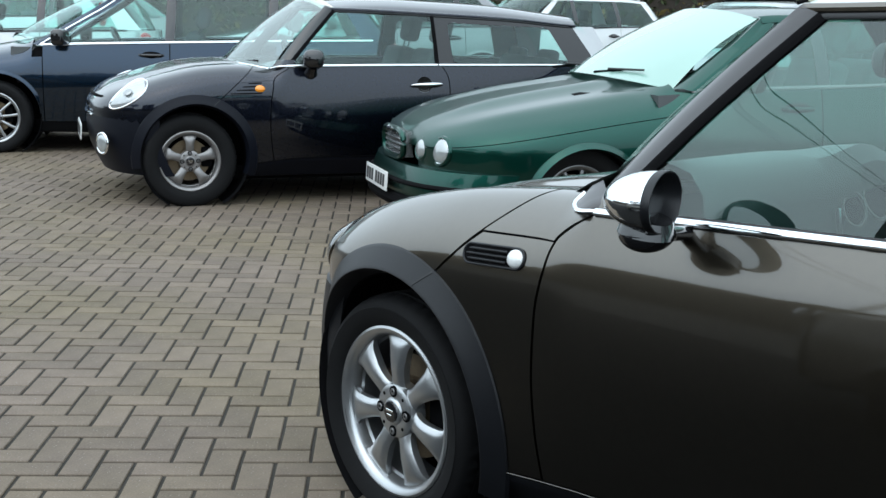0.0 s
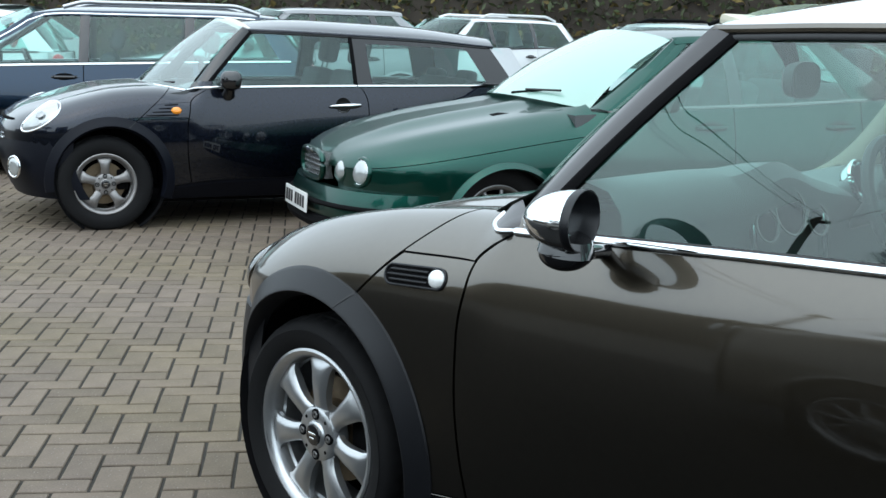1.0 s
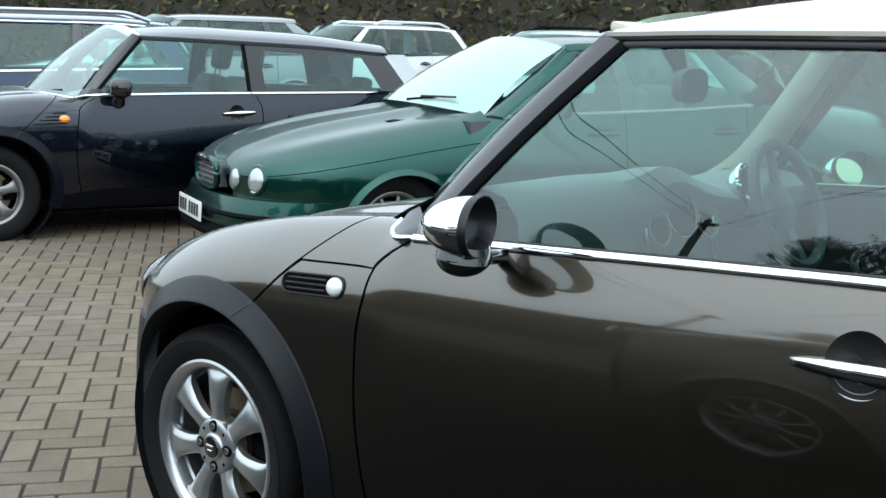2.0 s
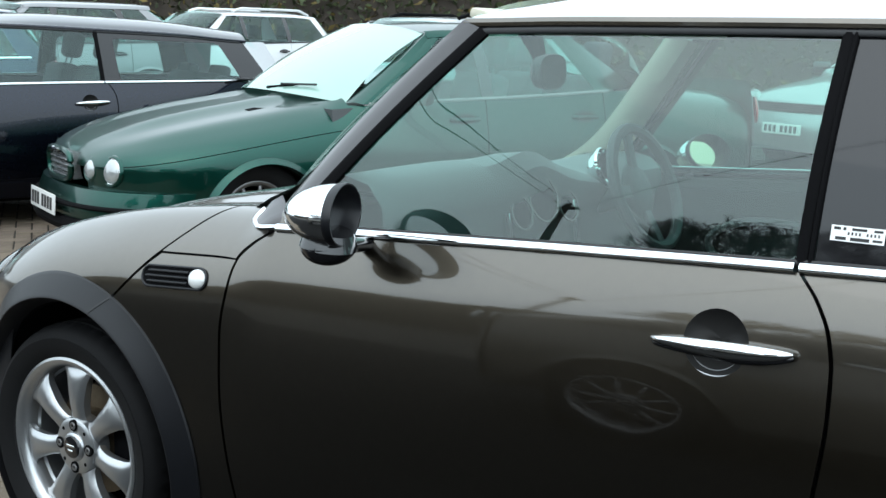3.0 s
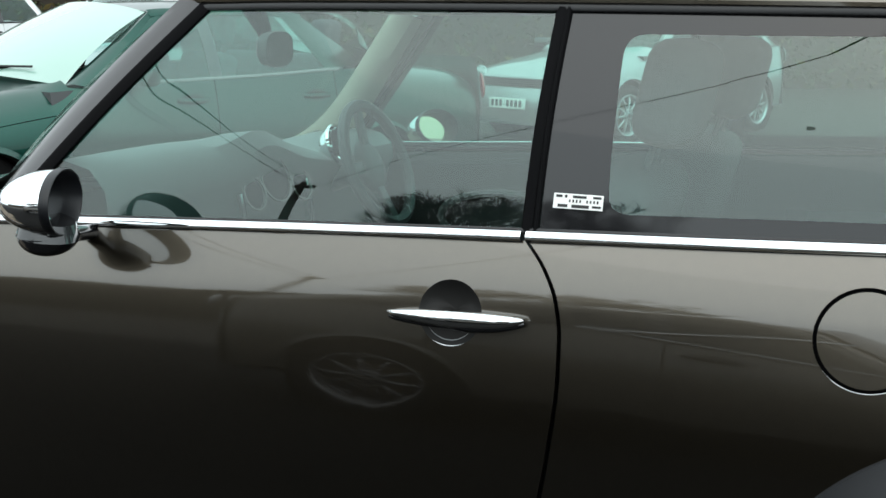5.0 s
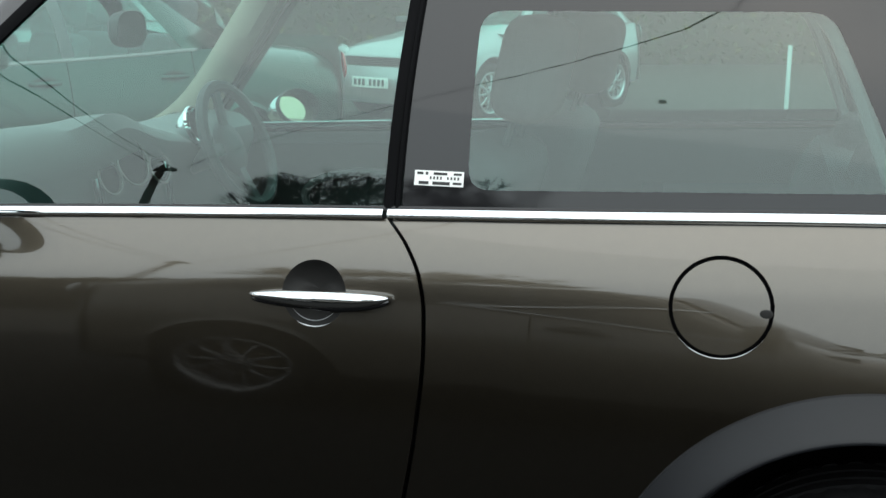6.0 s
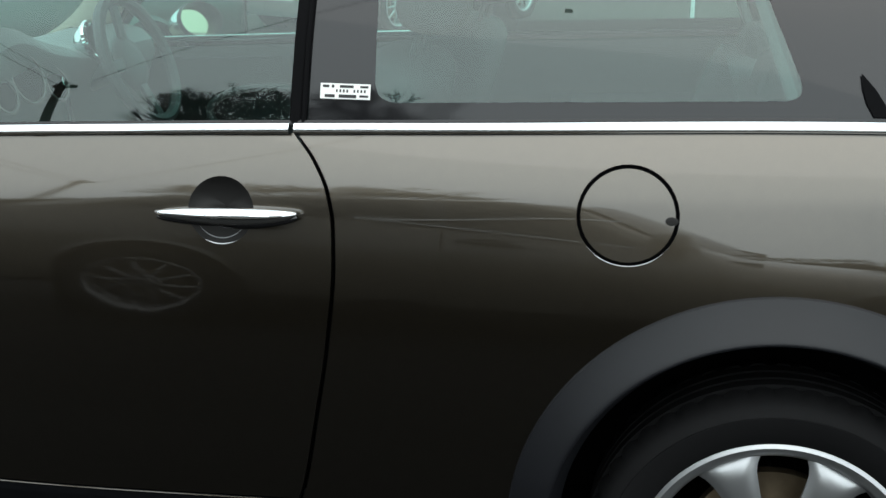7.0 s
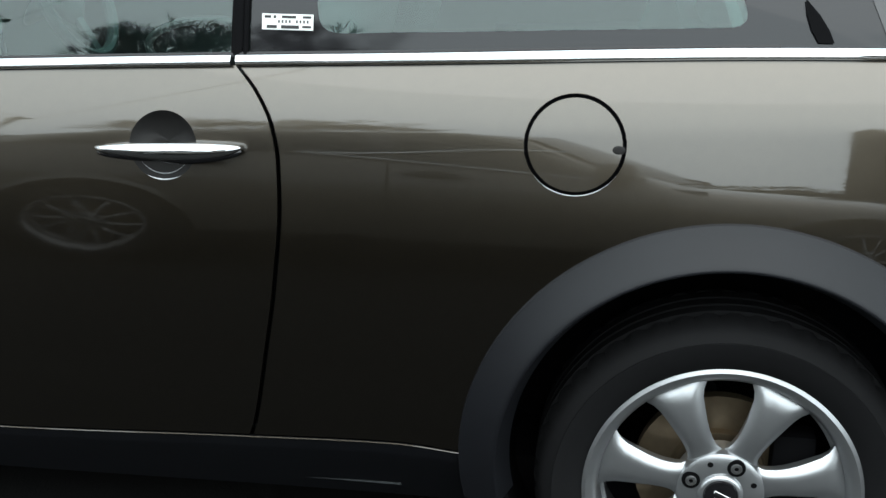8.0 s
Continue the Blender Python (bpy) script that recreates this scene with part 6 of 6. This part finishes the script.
# ---- cabin of the dark grey car ----
rows = []
for y in np.linspace(-0.665, 0.665, 45):
    pod = 0.045 * math.exp(-((y - 0.0) / 0.13) ** 2) + 0.008 * math.exp(-((y - 0.37) / 0.12) ** 2)
    shrink = 0.02 * (abs(y) / 0.665) ** 4
    high = 0.018 + 0.040 * step(0.25, -0.35, y) - 0.045 * math.exp(-((y - 0.37) / 0.12) ** 2)
    rows.append([Vector((x + shrink, y, z + k * pod + h * high)) for x, z, k, h in ((0.42, 0.885, 0, 0), (0.50, 0.915, 0, 0.3), (0.60, 0.935, 0.1, 0.7), (0.70, 0.940, 0.5, 1.0), (0.765, 0.930, 1.0, 0.9), (0.800, 0.905, 1.0, 0.6), (0.805, 0.875, 0.6, 0.3), (0.780, 0.820, 0, 0), (0.770, 0.70, 0, 0), (0.74, 0.60, 0, 0), (0.60, 0.55, 0, 0))])
dash = part("dashboard", grid(rows), TRIM_GREY, grey, "grey moulded dashboard")
def cabin_ring(name, x, y, z, r, thick, mat, face=(1, -0.1, 0.35)):
    part(name, ring(Vector((x, y, z)), face, r, r, thick), mat, dash)
for y, z, r in ((-0.10, 0.865, 0.040), (0.0, 0.890, 0.058), (0.13, 0.860, 0.040), (-0.56, 0.84, 0.042)):
    cabin_ring("dial_rim", 0.812, y, z, r, 0.003, OLD_ALLOY)
    part("dial_face", dome(Vector((0.806, y, z)), (1, -0.1, 0.35), r * 0.95, r * 0.95, 0.004), DARK_PLASTIC, dash)
part("air_vent", ring(Vector((0.690, -0.53, 0.937)), (0.1, -0.1, 1), 0.045, 0.022, 0.005), TRIM_DARK, dash)
part("air_vent", dome(Vector((0.690, -0.53, 0.934)), (0.1, -0.1, 1), 0.042, 0.020, 0.003), DARK_PLASTIC, dash)
for y in (-0.155, 0.165):
    part("console_tube", tube([Vector((0.800, y, 0.87)), Vector((0.815, y, 0.78)), Vector((0.83, y * 0.9, 0.55))], 0.013, 10, up=(0, 1, 0)), CHROME, dash)
# rev counter on the steering column
rev = part("rev_counter", ring(Vector((0.790, 0.37, 0.936)), (1, 0, 0.35), 0.048, 0.048, 0.010), CHROME, grey, "chrome-rimmed rev counter")
part("rev_counter_face", dome(Vector((0.787, 0.37, 0.935)), (1, 0, 0.35), 0.046, 0.046, 0.004), DARK_PLASTIC, rev)
bm = dome(Vector((0.787, 0.37, 0.934)), (-1, 0, -0.35), 0.050, 0.050, 0.05)
part("rev_counter_pod", bm, CHROME, rev)
# interior mirror
def squircle(dx, f):
    out = []
    for k in range(36):
        a = 2 * math.pi * k / 36
        c, s = math.cos(a), math.sin(a)
        out.append(Vector((0.815 + dx, 0.01 + 0.066 * f * math.copysign(abs(c) ** 0.7, c), 1.200 + 0.043 * f * math.copysign(abs(s) ** 0.7, s))))
    return out
im = part("interior_mirror", grid([squircle(dx, f) for dx, f in ((-0.040, 0.02), (-0.037, 0.6), (-0.020, 0.93), (0.0, 1.0), (0.006, 0.97), (0.004, 0.93), (0.004, 0.02))], close=True), TRIM_DARK, grey, "black interior mirror")
part("mirror_stalk", tube([Vector((0.755, -0.005, 1.30)), Vector((0.78, 0, 1.25)), Vector((0.795, 0, 1.215))], [0.030, 0.020, 0.016], 8), DARK_PLASTIC, im)
for side in (-1, 1):
    bm = bmesh.new()
    box(bm, (0.17, 0.42, 0.022), pose(0.985, side * 0.28, 1.312, 0, 12, 0), 0.009)
    part("sun_visor", bm, BEIGE, grey)
    # inner door card with its oval pull
    rows = [[gs.at(x, z, side, 0.055 + 0.01 * math.sin(z * 9)) for z in np.linspace(0.40, gs.belt(x) - 0.01, 10)] for x in np.linspace(0.62, 1.66, 20)]
    card = part("door_card", grid(rows), TRIM_GREY, grey, "grey inner door card")
    part("door_pull", ring(gs.at(1.15, 0.70, side, 0.085), (0, -side, 0), 0.20, 0.08, 0.012), TRIM_GREY, card)
for side in (-1, 1):
    pts = [gs.window_at(x, z, side, -0.035) for x, z in ((2.455, 0.985), (2.425, 1.06), (2.385, 1.16), (2.335, 1.255), (2.28, 1.285))]
    part("quarter_lining", tube(smooth_line(pts, 20), 0.009, 8, flat=1.6), TRIM_GREY, grey)
part("parcel_shelf", box(bmesh.new(), (0.42, 1.16, 0.02), pose(2.68, 0, 0.93), 0.008), TRIM_DARK, grey)
# gear lever and handbrake
part("gear_lever", tube([Vector((1.00, 0.02, 0.42)), Vector((0.98, 0.02, 0.60))], [0.012, 0.01], 8, up=(0, 1, 0)), CHROME, grey)
part("gear_knob", dome(Vector((0.98, 0.02, 0.60)), (0, 0.001, 1), 0.024, 0.024, 0.03), DARK_PLASTIC, grey)
# sticker on the black window border, drawn as plain bars
c = gs.window_at(1.770, 1.000, -1, 0.003)
t = (gs.window_at(1.80, 1.000, -1, 0.003) - gs.window_at(1.74, 1.000, -1, 0.003)).normalized()
u = (gs.window_at(1.770, 1.02, -1, 0.003) - gs.window_at(1.770, 0.98, -1, 0.003)).normalized()
nrm = u.cross(t).normalized()
if nrm.y > 0:
    nrm = -nrm
sm = Matrix((t, nrm, u)).transposed().to_4x4()
sm.translation = c
sticker = part("sticker", box(bmesh.new(), (0.080, 0.0006, 0.024), sm), WHITE_SHEET, grey, "small black and white sticker", smooth=False)
for x, z, w, h in ((-0.031, 0.0075, 0.010, 0.0040), (-0.0200, 0.0075, 0.004, 0.0045), (0.0020, 0.0075, 0.022, 0.0040), (0.0300, 0.0075, 0.013, 0.0035), (-0.0245, -0.0075, 0.016, 0.0048), (0.0040, -0.0075, 0.028, 0.0050), (0.0300, -0.0070, 0.014, 0.0035),
                   *((-0.0135 + 0.0056 * k, 0.0006, 0.0026, 0.0045) for k in (0, 1, 2, 3, 5, 6, 7, 8))):
    part("bar", box(bmesh.new(), (w, 0.0005, h), sm @ pose(x, 0.0006, z)), INK, sticker, smooth=False)
# dark slit in the rear pillar
rows = [[gs.window_at(x0, z, -1, 0.006), gs.window_at(x1, z, -1, 0.006)] for z, x0, x1 in ((1.050, 2.531, 2.533), (1.030, 2.534, 2.552), (1.010, 2.541, 2.566), (0.992, 2.552, 2.574))]
part("pillar_slit", grid(rows), DARK_PLASTIC, grey)
